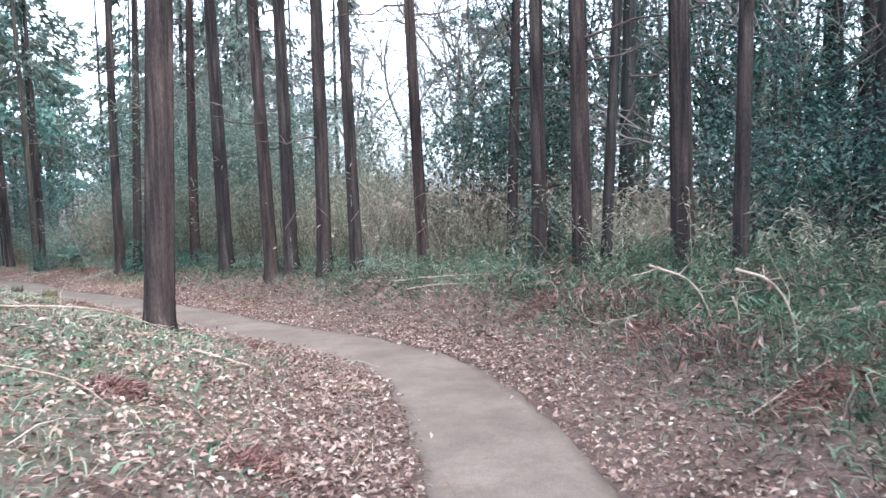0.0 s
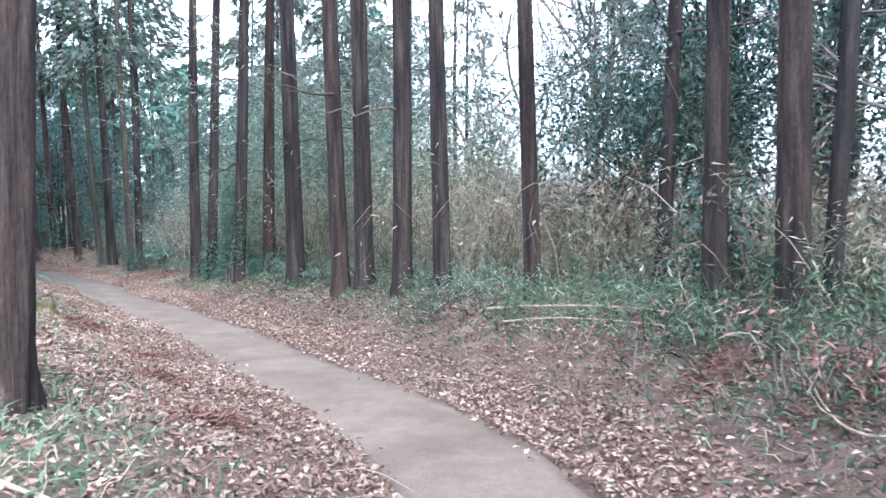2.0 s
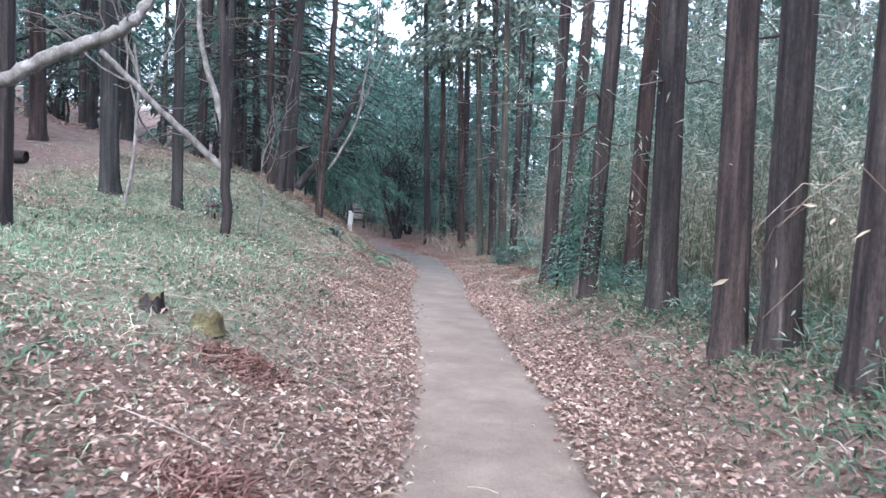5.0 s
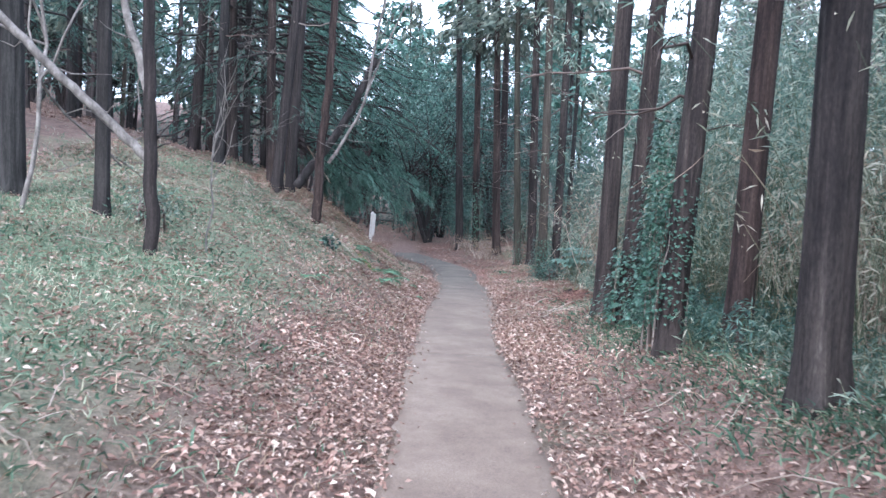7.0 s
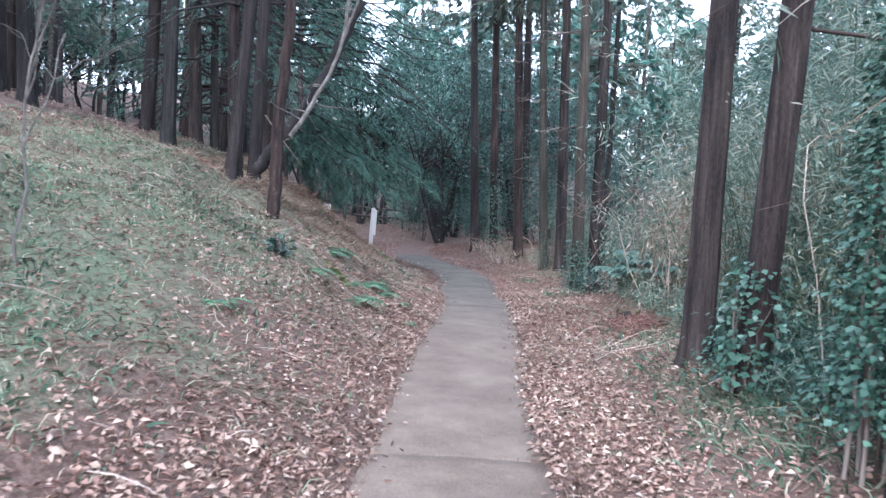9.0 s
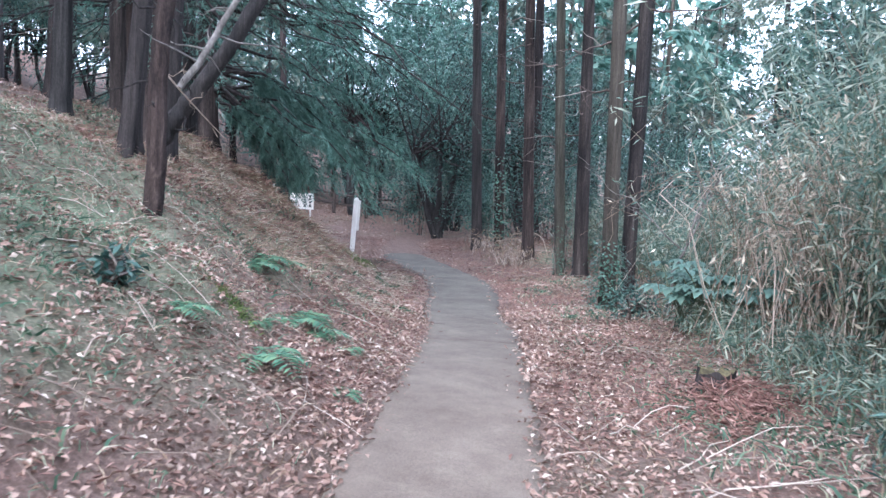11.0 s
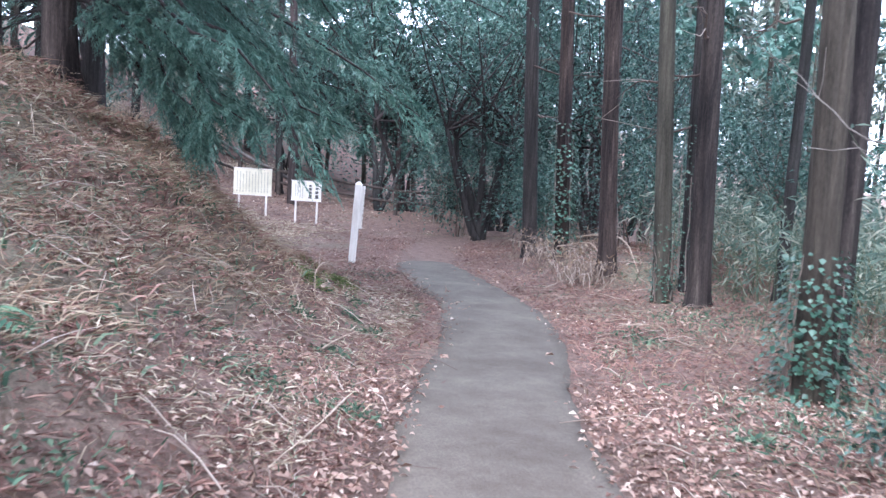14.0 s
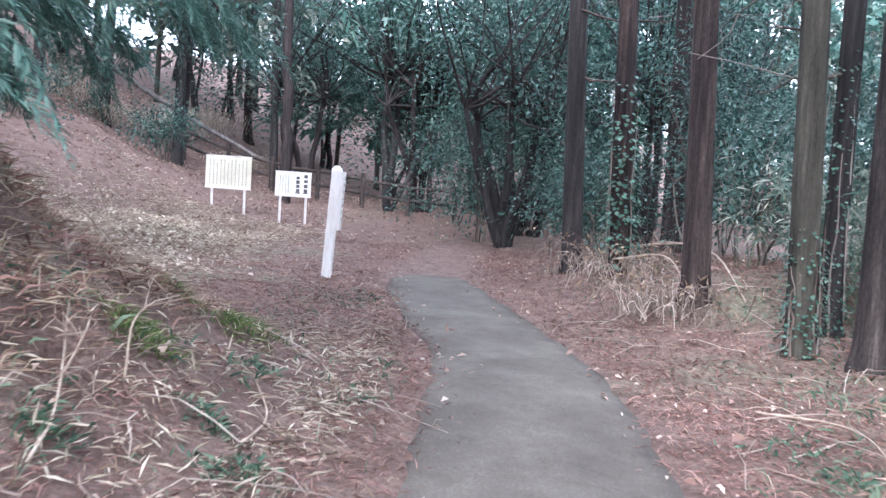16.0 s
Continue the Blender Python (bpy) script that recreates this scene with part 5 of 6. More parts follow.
POLE = "long pale fallen branch lying on the leaf litter"
for pts, r in [([(0.2, 7.35, -0.08), (0.44, 7.21, -0.07), (0.97, 6.88, -0.02), above(1.5, 6.6, 0.06)], 0.016),
               ([(1.43, 5.88, 0.64), (1.47, 5.88, 0.50), (1.45, 5.86, 0.29)], 0.009),
               ([above(1.55, 7.6, 0.02), (1.48, 8.17, 0.3), (1.4, 9.0, 0.42), (1.35, 9.78, 0.45)], 0.015),
               ([above(1.0, 7.2, 0.05), above(0.6, 7.6, 0.06), above(0.5, 8.3, 0.1)], 0.011),
               ([above(-1.9, 11.5, 0.1), (-1.2, 10.95, 0.28), (-0.4, 10.2, 0.37), (0.1, 9.8, 0.35)], 0.013),
               ([above(-1.7, 11.2, 0.05), (-1.1, 10.75, 0.2), (-0.3, 10.05, 0.27), (0.2, 9.6, 0.27)], 0.011),
               ([(1.34, 5.44, 0.88), (1.55, 5.45, 0.80), (1.68, 5.45, 0.62), (1.75, 5.44, 0.32)], 0.012),
               ([(0.89, 6.10, 0.85), (1.16, 6.11, 0.74), (1.30, 6.12, 0.55), (1.37, 6.10, 0.29)], 0.011),
               ([above(1.2, 4.6, 0.05), above(2.0, 5.0, 0.07), above(3.0, 5.1, 0.09)], 0.007),
               ([above(-2.55, 5.9, 0.03), above(-2.3, 5.95, 0.04), above(-2.1, 6.05, 0.03)], 0.012),
               ([above(-3.9, 5.6, 0.05), above(-3.3, 5.9, 0.12), above(-2.9, 6.3, 0.05)], 0.008),
               ([above(-5.2, 6.0, 0.2), above(-4.6, 5.7, 0.1), above(-4.1, 5.3, 0.04)], 0.012),
               ([above(-3.1, 4.0, 0.04), above(-2.5, 4.1, 0.05), above(-2.0, 3.8, 0.04)], 0.006),
               ([above(-25.3, 32.2, 0.1), above(-24.1, 31.9, 0.22), above(-23.2, 31.7, 0.24), above(-22.4, 31.2, 0.16), above(-21.4, 30.3, 0.05)], 0.022),
               ([above(-23.6, 30.9, 0.25), above(-22.8, 30.8, 0.24), above(-22.0, 30.2, 0.12)], 0.014),
               ([above(-19.6, 27.8, 0.03), above(-19.0, 27.7, 0.05), above(-18.5, 27.2, 0.03)], 0.009),
               ([above(-21.75, 24.85, 0.02), above(-21.72, 24.72, 0.12), above(-21.85, 24.55, 0.2), above(-22.1, 24.5, 0.12)], 0.006),
               ([above(-21.7, 24.8, 0.02), above(-21.62, 24.95, 0.1), above(-21.6, 25.1, 0.02)], 0.0065),
               ([above(-20.2, 24.45, 0.01), above(-20.3, 24.5, 0.18), above(-20.38, 24.6, 0.26), above(-20.5, 24.75, 0.3)], 0.0065),
               ([above(-20.15, 24.2, 0.02), above(-20.2, 24.3, 0.2), above(-20.22, 24.32, 0.25)], 0.0063),
               ([above(-19.5, 24.0, 0.04), above(-19.9, 24.15, 0.06), above(-20.5, 24.3, 0.05)], 0.007),
               ([above(-19.9, 24.8, 0.03), above(-20.3, 25.1, 0.05), above(-20.7, 25.2, 0.03)], 0.008),
               ([above(-18.9, 23.8, 0.04), above(-19.2, 24.1, 0.06), above(-19.6, 24.5, 0.04)], 0.009),
               ([above(-15.9, 21.9, 0.04), above(-15.62, 21.75, 0.05), above(-15.4, 21.75, 0.04)], 0.012),
               ([above(-17.8, 23.35, 0.04), above(-17.3, 22.9, 0.05), above(-16.8, 22.4, 0.04)], 0.008),
               ([(-4.6, 11.52, -0.387), (-4.53, 11.56, -0.382), (-4.45, 11.57, -0.387)], 0.004),
               ([(-17.1, 19.8, 1.75), (-17.45, 20.26, 1.48), (-17.95, 20.95, 1.1)], 0.011)]:
    limb("fallen_branch", pts, r, r * 0.4, DEAD_WOOD, POLE, "branch", "fallen branches", int(abs(pts[0][0] * 100)), 5 if r > 0.0062 else 0, 6)


def litter_twigs():
    """Small twigs strewn over the litter."""
    rng = np.random.default_rng(51)
    n = 2200
    s = np.concatenate([rng.uniform(14, 56, n // 2), rng.uniform(38, 52, n - n // 2)])
    d = rng.uniform(0.7, 5.0, n) * np.where(rng.uniform(size=n) < 0.6, -1, 1)
    a = at_path(s, d)
    w = rng.normal(size=(n, 2))
    w /= np.linalg.norm(w, axis=1)[:, None]
    L = rng.uniform(0.12, 0.6, n)
    b2 = a[:, :2] + w * L[:, None]
    b = np.stack([b2[:, 0], b2[:, 1], ground_z(b2[:, 0], b2[:, 1])], 1)
    lines = []
    for i in range(n):
        line = wavy(a[i] + [0, 0, 0.02], b[i] + [0, 0, rng.uniform(0.01, 0.09)], 4, 0.015, rng)
        line[1:3, 2] += rng.uniform(0, 0.05)
        lines.append((line, np.linspace(0.004, 0.0018, 4) * rng.uniform(0.6, 1.4)))
    tagged(solid("twig_litter", *tubes(lines, 3), TWIG_LITTER), "thin dry twigs strewn over the woodland floor", "twig_spray", kind="stuff")


litter_twigs()


# ---- ground cover ----
def cover(name, material, label, n, s0, s1, weight, seed, make, reach=6.5):
    """Strews n pieces beside the path where weight(s, d) is high."""
    rng = np.random.default_rng(seed)
    m = n * 4
    s, d = rng.uniform(s0, s1, m), rng.uniform(-reach, reach, m)
    keep = (rng.uniform(size=m) < weight(s, d)) & (np.abs(d) > 0.3)
    s, d = s[keep][:n], d[keep][:n]
    p = at_path(s, d)
    p[:, 2] += 0.034 * np.clip((0.75 - np.abs(d)) / 0.1, 0, 1)
    tagged(solid(name, *make(p, s, d, rng), material), label, name.replace("_", " "), kind="stuff")


def patchy(s, d, f, k):
    return 0.5 + 0.5 * np.sin(f * s + k) * np.sin(f * 1.3 * d + 2 * k + 0.5 * np.sin(s))


def flat_leaf(size):
    def make(p, s, d, rng):
        n = len(p)
        w = rng.normal(size=(n, 3)) * [1, 1, 0.3]
        up = rng.normal(size=(n, 3)) * 0.45 + [0, 0, 1]
        sz = rng.uniform(0.5, 1.25, n) * size
        return leaves(p + [0, 0, 1] * rng.uniform(0.004, 0.035, n)[:, None], w, up, sz, sz * rng.uniform(0.35, 0.62, n), 0.3)
    return make


def tuft(height, width, spread):
    def make(p, s, d, rng):
        n = len(p)
        w = rng.normal(size=(n, 3)) * [spread, spread, 0.1] + [0, 0, 1]
        return blades(p - [0, 0, 0.01], w, rng.uniform(0.4, 1.2, n) * height, rng.uniform(0.6, 1.3, n) * width)
    return make


def strip(length):
    def make(p, s, d, rng):
        n = len(p)
        w = rng.normal(size=(n, 3)) * [1, 1, 0.22]
        L = rng.uniform(0.4, 1.2, n) * length
        return leaves(p + [0, 0, 1] * rng.uniform(0.004, 0.03, n)[:, None], w, rng.normal(size=(n, 3)) * 0.5 + [0, 0, 1], L, L * 0.09, 0.2)
    return make


def w_leaves(s, d):
    a = np.abs(d)
    edge = np.clip((a - 0.42) / 0.12, 0.015, 1) * np.interp(a, [0.5, 1.2, 2.2, 3.5, 6.5], [1, 0.95, 0.6, 0.35, 0.2])
    part_two = np.interp(s, [0, 36, 42, 46, 60], [1, 1, 0.75, 0.42, 0.35])
    dark_side = np.where((d > 1.2) & (s < 43), 0.5, np.where((d > 5) & (s < 43), 0.3, np.where((d < -1.1) & (s < 22.5), 0.75, 1.0)))
    grass_side = np.where((d < -1.5) & (s > 28.5) & (s < 37), 0.5, 1.0)
    return edge * grass_side * part_two * dark_side * (0.35 + 0.65 * patchy(s, d, 0.9, 0.3))


def w_needles(s, d):
    a = np.abs(d)
    return np.interp(s, [0, 14, 30, 40, 45, 60], [0.2, 0.2, 0.32, 0.65, 1, 1]) * np.interp(a, [0.5, 0.8, 3, 6.5], [0.02, 1, 0.8, 0.5]) * (0.4 + 0.6 * patchy(s, d, 0.7, 1.9))


def a_ok(d):
    return np.clip((np.abs(d) - 0.6) / 0.2, 0, 1)


def w_weeds(s, d):
    return np.where(d > 0, np.interp(s, [0, 22, 27, 60], [0.9, 0.9, 0.4, 0.5]), np.interp(s, [0, 26, 40, 60], [0.7, 0.7, 0.6, 0.5])) * np.clip((np.abs(d) - 0.9) / 1.0, 0, 1) * patchy(s, d, 1.6, 5.1) ** 2


def w_grass(s, d):
    return grassy(s, d) * (a_ok(d)) * (0.15 + 0.85 * patchy(s, d, 1.1, 2.6) ** 1.5)


def w_straw(s, d):
    a = np.abs(d)
    return np.interp(a, [0.5, 0.7, 2.5, 6.5], [0.0, 0.5, 0.8, 0.6]) * np.interp(s, [0, 30, 36, 43, 47, 52, 60], [0.6, 0.6, 0.85, 0.9, 0.7, 0.3, 0.1]) * (0.3 + 0.7 * patchy(s, d, 0.8, 4.0))


cover("leaf_litter", LITTER, "fallen brown and tan leaves on the woodland floor", 150000, 14.5, 46, w_leaves, 61, flat_leaf(0.05))
cover("leaf_litter", LITTER, "fallen brown leaves in the clearing", 13000, 43, 62, w_leaves, 62, flat_leaf(0.048), 8.0)
cover("leaf_litter", LITTER, "fallen leaves on the slope above the clearing", 22000, 46, 72, lambda s, d: np.where(d < -3, 0.9, 0.1), 67, flat_leaf(0.085), 16.0)
cover("needle_litter", NEEDLES, "reddish-brown dry cedar sprays on the ground", 50000, 14.5, 44, w_needles, 63, strip(0.09))
cover("needle_litter", NEEDLES, "reddish-brown dry cedar sprays on the ground of the clearing", 125000, 39, 60, w_needles, 76, strip(0.06), 6.5)
# dark blades stand in for shadow on the soil between the trunks
cover("weeds", GREEN_SASA, "low weeds between the feet of the cedars, coloured dark for shadow", 16000, 26, 40, lambda s, d: np.where(d > 1.2, np.clip((d - 1.2) / 0.6, 0, 1), 0) * (0.2 + 0.8 * patchy(s, d, 1.4, 2.2) ** 2), 78, tuft(0.16, 0.014, 0.9), 3.2)
cover("weeds", GREEN_SASA, "small green weeds coming up through dry cedar sprays", 7000, 42, 54, lambda s, d: np.where(np.abs(d) > 0.8, patchy(s, d, 1.5, 0.2) ** 4, 0), 79, tuft(0.1, 0.01, 0.9), 4.0)
cover("dry_grass", PALE_STRAW, "pale straw and stalks lying on the bank", 11000, 43.5, 51.5, lambda s, d: np.where((d < -0.9) & (d > -4.5), 0.3 + 0.7 * patchy(s, d, 1.3, 1.7), 0), 81, strip(0.11), 4.6)
cover("dry_stalks", TWIG, "dead brown stalks and bracken on the shaded verge", 24000, 14.5, 27, lambda s, d: np.where(d > 0.95, np.clip((d - 0.9) / 0.8, 0, 1), 0) * (0.3 + 0.7 * patchy(s, d, 1.7, 3.3)), 77, tuft(0.15, 0.006, 1.4), 4.6)
cover("grass", GRASS, "short winter grass, green and straw coloured", 100000, 14.5, 48, w_grass, 64, tuft(0.125, 0.0075, 0.6), 8.0)
cover("weeds", WEED, "small green weeds between the fallen leaves", 38000, 14.5, 52, w_weeds, 66, tuft(0.12, 0.018, 0.9))
cover("dry_grass", STRAW, "withered grass stalks on the verge", 34000, 14.5, 54, w_straw, 65, tuft(0.15, 0.006, 1.2))
cover("dry_sprays", NEEDLES, "fuzzy red-brown dry cedar sprays", 30000, 40, 54, w_needles, 68, tuft(0.085, 0.007, 1.6))


cover("weeds", WEED, "low dark weeds on the shaded verge", 36000, 14.5, 36, lambda s, d: np.where(d > 1.1, np.clip((d - 1.1) / 0.7, 0, 1), 0) * np.where(s < 23, 1.0, 0.45) * (0.25 + 0.75 * patchy(s, d, 1.9, 0.7)), 69, tuft(0.13, 0.016, 1.0), 5.0)


cover("dry_grass", STRAW, "matted withered grass and stalks over the edge of the bank", 15000, 43, 50.5, lambda s, d: np.where((d < -1.9) & (d > -5), 0.4 + 0.6 * patchy(s, d, 2.3, 1.1), 0), 71, tuft(0.2, 0.008, 1.5), 5.0)
cover("needle_litter", NEEDLES, "brown dry sprays hanging over the edge of the bank", 9000, 43, 50.5, lambda s, d: np.where((d < -1.9) & (d > -5), 0.3 + 0.7 * patchy(s, d, 1.7, 2.1), 0), 72, tuft(0.16, 0.012, 1.7), 5.0)
cover("leaf_litter", PALE_STRAW, "pale dead leaves at the foot of the slope", 8000, 51.8, 59, lambda s, d: np.where((d < -2.8) & (d > -7), np.interp(d, [-7, -6, -4, -2.8], [0.2, 1, 1, 0.1]), 0), 74, flat_leaf(0.085), 8.0)
cover("dry_sprays", NEEDLES, "reddish dry cedar sprays matted beside the path", 16000, 43.5, 51.5, lambda s, d: np.where(np.abs(d) > 0.75, 0.5 + 0.5 * patchy(s, d, 2.0, 0.9), 0), 75, tuft(0.075, 0.005, 1.6), 3.6)
cover("dry_grass", PALE_STRAW, "pale trampled straw at the foot of the slope", 22000, 51.0, 61, lambda s, d: np.where((d < -2.4) & (d > -7.5), np.interp(d, [-7.5, -6, -3.6, -2.4], [0.3, 1, 1, 0.1]) * (0.4 + 0.6 * patchy(s, d, 1.1, 0.4)), 0), 73, strip(0.16), 8.0)


# ---- ferns and other small plants ----
def fern(x, y, size, fronds, label, seed, mat=None):
    rng = np.random.default_rng(seed)
    z = float(ground_z(x, y)[0])
    t = empty("fern", x, y, z, label, "fern", "ferns on the bank")
    s0, d0, _ = path_place(x, y)
    for k in range(fronds):
        a = 6.283 * k / fronds + rng.uniform(-0.3, 0.3)
        L = size * rng.uniform(0.7, 1.15)
        v = np.linspace(0, 1, 16)
        stem = np.stack([np.cos(a) * L * v, np.sin(a) * L * v, L * (0.75 * v - 0.85 * v * v)], 1)
        way = unit(np.gradient(stem, axis=0))
        side = unit(np.cross(way, [0, 0, 1.0]))
        wide = L * 0.3 * np.sin(np.pi * np.clip(0.12 + 0.88 * v, 0, 1)) ** 0.8 + 0.01
        ps = np.vstack([stem[2:], stem[2:]])
        ws = np.vstack([side[2:] + way[2:] * 0.35, -side[2:] + way[2:] * 0.35]) + rng.normal(size=(28, 3)) * 0.06
        ls = np.concatenate([wide[2:], wide[2:]])
        solid("frond", *leaves(ps, ws, np.tile([0, 0, 1.0], (28, 1)), ls, ls * 0.28, 0.1), mat or FERN, t)


FERNS = "green fern with arching fronds on the leafy bank"
for k, (x, y, sz, n) in enumerate([(-14.3, 19.43, 0.42, 7), (-14.46, 18.9, 0.3, 6), (-16.83, 20.65, 0.42, 8), (-17.1, 20.95, 0.4, 7), (-17.43, 21.4, 0.3, 6), (-15.4, 20.36, 0.44, 8), (-15.25, 20.5, 0.3, 6), (-14.9, 19.75, 0.24, 5), (-14.0, 19.9, 0.2, 4), (-15.0, 20.6, 0.2, 4), (-12.7, 17.0, 0.25, 5)]):
    fern(x, y, sz, n, FERNS, 500 + k)
for k, (s, d, sz) in enumerate([(43.0, 2.9, 0.5), (42.2, 3.2, 0.55), (41.2, 2.9, 0.45), (22.0, -5.2, 0.4), (33, 3.0, 0.4), (36.5, 2.6, 0.4)]):
    x, y, _ = at_path(s, d)
    fern(float(x), float(y), sz, 8, "blue-green fern under the bamboo grass", 520 + k, PALM_LEAF)


def palmate_shrub(x, y, height, stalks, label, seed):
    """A shrub with large palmate leaves on long stalks."""
    rng = np.random.default_rng(seed)
    z = float(ground_z(x, y)[0])
    t = empty("palmate_shrub", x, y, z, label, "shrub")
    for k in range(stalks):
        a = rng.uniform(0, 6.283)
        R = rng.uniform(0.15, 0.6)
        tip = np.array([np.cos(a) * R, np.sin(a) * R, height * rng.uniform(0.55, 1)])
        solid("stalk", *tubes([(wavy((0, 0, 0), tip, 6, 0.02, rng), np.linspace(0.012, 0.005, 6))], 5), CULM, t)
        n = 8
        b = a + np.linspace(-2.2, 2.2, n)
        w = np.stack([np.cos(b), np.sin(b), np.full(n, -0.3)], 1)
        L = 0.2 * rng.uniform(0.8, 1.2) * (1 - 0.25 * np.abs(np.linspace(-1, 1, n)))
        solid("palmate_leaf", *leaves(np.tile(tip, (n, 1)), w, np.tile([0.0, 0, 1], (n, 1)), L, L * 0.55, 0.12), PALM_LEAF, t)


for k, (s, d) in enumerate([(42.9, 2.25), (42.5, 2.45), (43.2, 2.6), (42.2, 2.75)]):
    x, y, _ = at_path(s, d)
    palmate_shrub(float(x), float(y), 0.75, 13, "shrub with broad blue-green palmate leaves beside the path", 540 + k)


def moss_clump(x, y, size, label, seed):
    rng = np.random.default_rng(seed)
    n = 420
    q = rng.normal(size=(n, 2)) * size * 0.45
    z = ground_z(x + q[:, 0], y + q[:, 1])
    o = np.array([x, y, float(ground_z(x, y)[0])])
    p = np.stack([x + q[:, 0], y + q[:, 1], z], 1) - o
    ob = solid("moss_clump", *blades(p, rng.normal(size=(n, 3)) * [0.7, 0.7, 0.1] + [0, 0, 0.8], rng.uniform(0.04, 0.1, n), 0.008), MOSS)
    ob.location = o
    tagged(ob, label, "moss", "moss clumps", "stuff")


for k, (x, y, sz) in enumerate([(-21.5, 25.05, 0.13), (-21.42, 25.38, 0.2), (-21.62, 25.6, 0.16), (-20.58, 24.61, 0.16), (-14.9, 19.55, 0.15)]):
    moss_clump(x, y, sz, "bright yellow-green tuft on the leaf litter", 560 + k)


def needle_heap(x, y, size, label, seed):
    """A heap of dry red-brown cedar sprays."""
    rng = np.random.default_rng(seed)
    n = 1500
    q = rng.normal(size=(n, 2)) * size * 0.4
    h = 0.22 * size * np.exp(-(q**2).sum(1) / (0.3 * size * size)) * rng.uniform(0.2, 1.1, n)
    o = np.array([x, y, float(ground_z(x, y)[0])])
    p = np.stack([q[:, 0], q[:, 1], ground_z(x + q[:, 0], y + q[:, 1]) - o[2] + h], 1)
    L = rng.uniform(0.04, 0.12, n)
    ob = solid("needle_heap", *leaves(p, rng.normal(size=(n, 3)) * [1, 1, 0.4], rng.normal(size=(n, 3)) + [0, 0, 1], L, L * 0.1), NEEDLES)
    ob.location = o
    tagged(ob, label, "needles", "heaps of dry sprays", "stuff")


for k, (x, y, sz) in enumerate([(-12.3, 21.8, 0.7), (-12.0, 21.5, 0.5), (-2.3, 4.3, 0.2), (-1.4, 3.9, 0.2), (0.9, 8.0, 0.5), (0.2, 8.9, 0.4), (-6.6, 11.5, 0.4), (-4.1, 9.3, 0.35), (-2.9, 8.0, 0.3), (1.5, 5.9, 0.35), (2.2, 5.2, 0.45), (1.0, 6.9, 0.3), (1.6, 4.6, 0.35), (-5.0, 10.4, 0.3)]):
    needle_heap(x, y, sz, "heap of dry reddish cedar sprays on the ground", 580 + k)


def weed_clump(x, y, size, label, seed):
    """A small clump of low green leaves."""
    rng = np.random.default_rng(seed)
    n = 90
    q = rng.normal(size=(n, 2)) * size * 0.4
    o = np.array([x, y, float(ground_z(x, y)[0])])
    p = np.stack([q[:, 0], q[:, 1], ground_z(x + q[:, 0], y + q[:, 1]) - o[2] + rng.uniform(0.0, 0.05, n)], 1)
    L = rng.uniform(0.03, 0.07, n)
    ob = solid("weed_clump", *leaves(p, rng.normal(size=(n, 3)) * [1, 1, 0.2] + [0, 0, 0.5], rng.normal(size=(n, 3)) * 0.4 + [0, 0, 1], L, L * 0.32), WEED)
    ob.location = o
    tagged(ob, label, "weeds", "weed clumps", "stuff")


for k, (x, y, sz) in enumerate([(-19.7, 24.68, 0.22), (-20.08, 24.76, 0.12), (-19.81, 24.12, 0.2), (-19.03, 27.23, 0.35), (-19.82, 29.42, 0.3), (-18.6, 27.0, 0.25), (-18.9, 23.9, 0.25), (-18.0, 22.9, 0.25), (-17.6, 23.3, 0.2), (-16.6, 21.6, 0.25), (-20.9, 25.3, 0.12), (-16.2, 24.9, 0.2)]):
    weed_clump(x, y, sz, "low green weeds growing through dry cedar sprays", 620 + k)


# ---- stumps ----
def stump(x, y, r, h, label, seed):
    rng = np.random.default_rng(seed)
    z = float(ground_z(x, y)[0])
    t = empty("tree_stump", x, y, z, label, "stump", "old stumps")
    n, hs = 22, np.array([-0.1, 0.0, 0.3, 0.7, 1.0]) * h
    w = np.arange(n) * 6.283 / n
    j = 1 + 0.07 * rng.normal(size=n)
    rad = r * j[None] * np.array([1.35, 1.3, 1.08, 1.0, 0.97])[:, None]
    top = np.broadcast_to(hs[:, None], rad.shape).copy()
    top[-1] += rng.normal(size=n) * 0.02
    v = np.stack([rad * np.cos(w), rad * np.sin(w), top], -1).reshape(-1, 3)
    i, k = np.arange(4)[:, None] * n, np.arange(n)
    solid("bark", v, np.stack([i + k, i + (k + 1) % n, i + n + (k + 1) % n, i + n + k], -1).reshape(-1, 4), STUMP_TOP if seed % 2 else BARK_DARK, t, smooth=True)
    c = np.vstack([v[-n:], [[0, 0, h * 0.93]]])
    solid("cut_face", c, np.stack([k, (k + 1) % n, np.full(n, n)], 1), STUMP_TOP, t)


stump(-7.2, 11.6, 0.105, 0.13, "mossy yellow-green cut stump on the leaf litter", 1)
stump(-7.55, 11.35, 0.08, 0.1, "low rotten stump beside the mossy one", 2)
stump(-12.55, 22.04, 0.125, 0.15, "dark mossy stump under the bamboo grass", 4)


# ---- signpost, boards and fence in the clearing ----
def box(bm, cx, cy, cz, sx, sy, sz, bevel=0.006):
    g = bmesh.ops.create_cube(bm, size=1.0)
    bmesh.ops.scale(bm, vec=(sx, sy, sz), verts=g["verts"])
    bmesh.ops.translate(bm, vec=(cx, cy, cz), verts=g["verts"])
    if bevel:
        es = list({e for v in g["verts"] for e in v.link_edges})
        bmesh.ops.bevel(bm, geom=es, offset=bevel, segments=1, affect="EDGES")


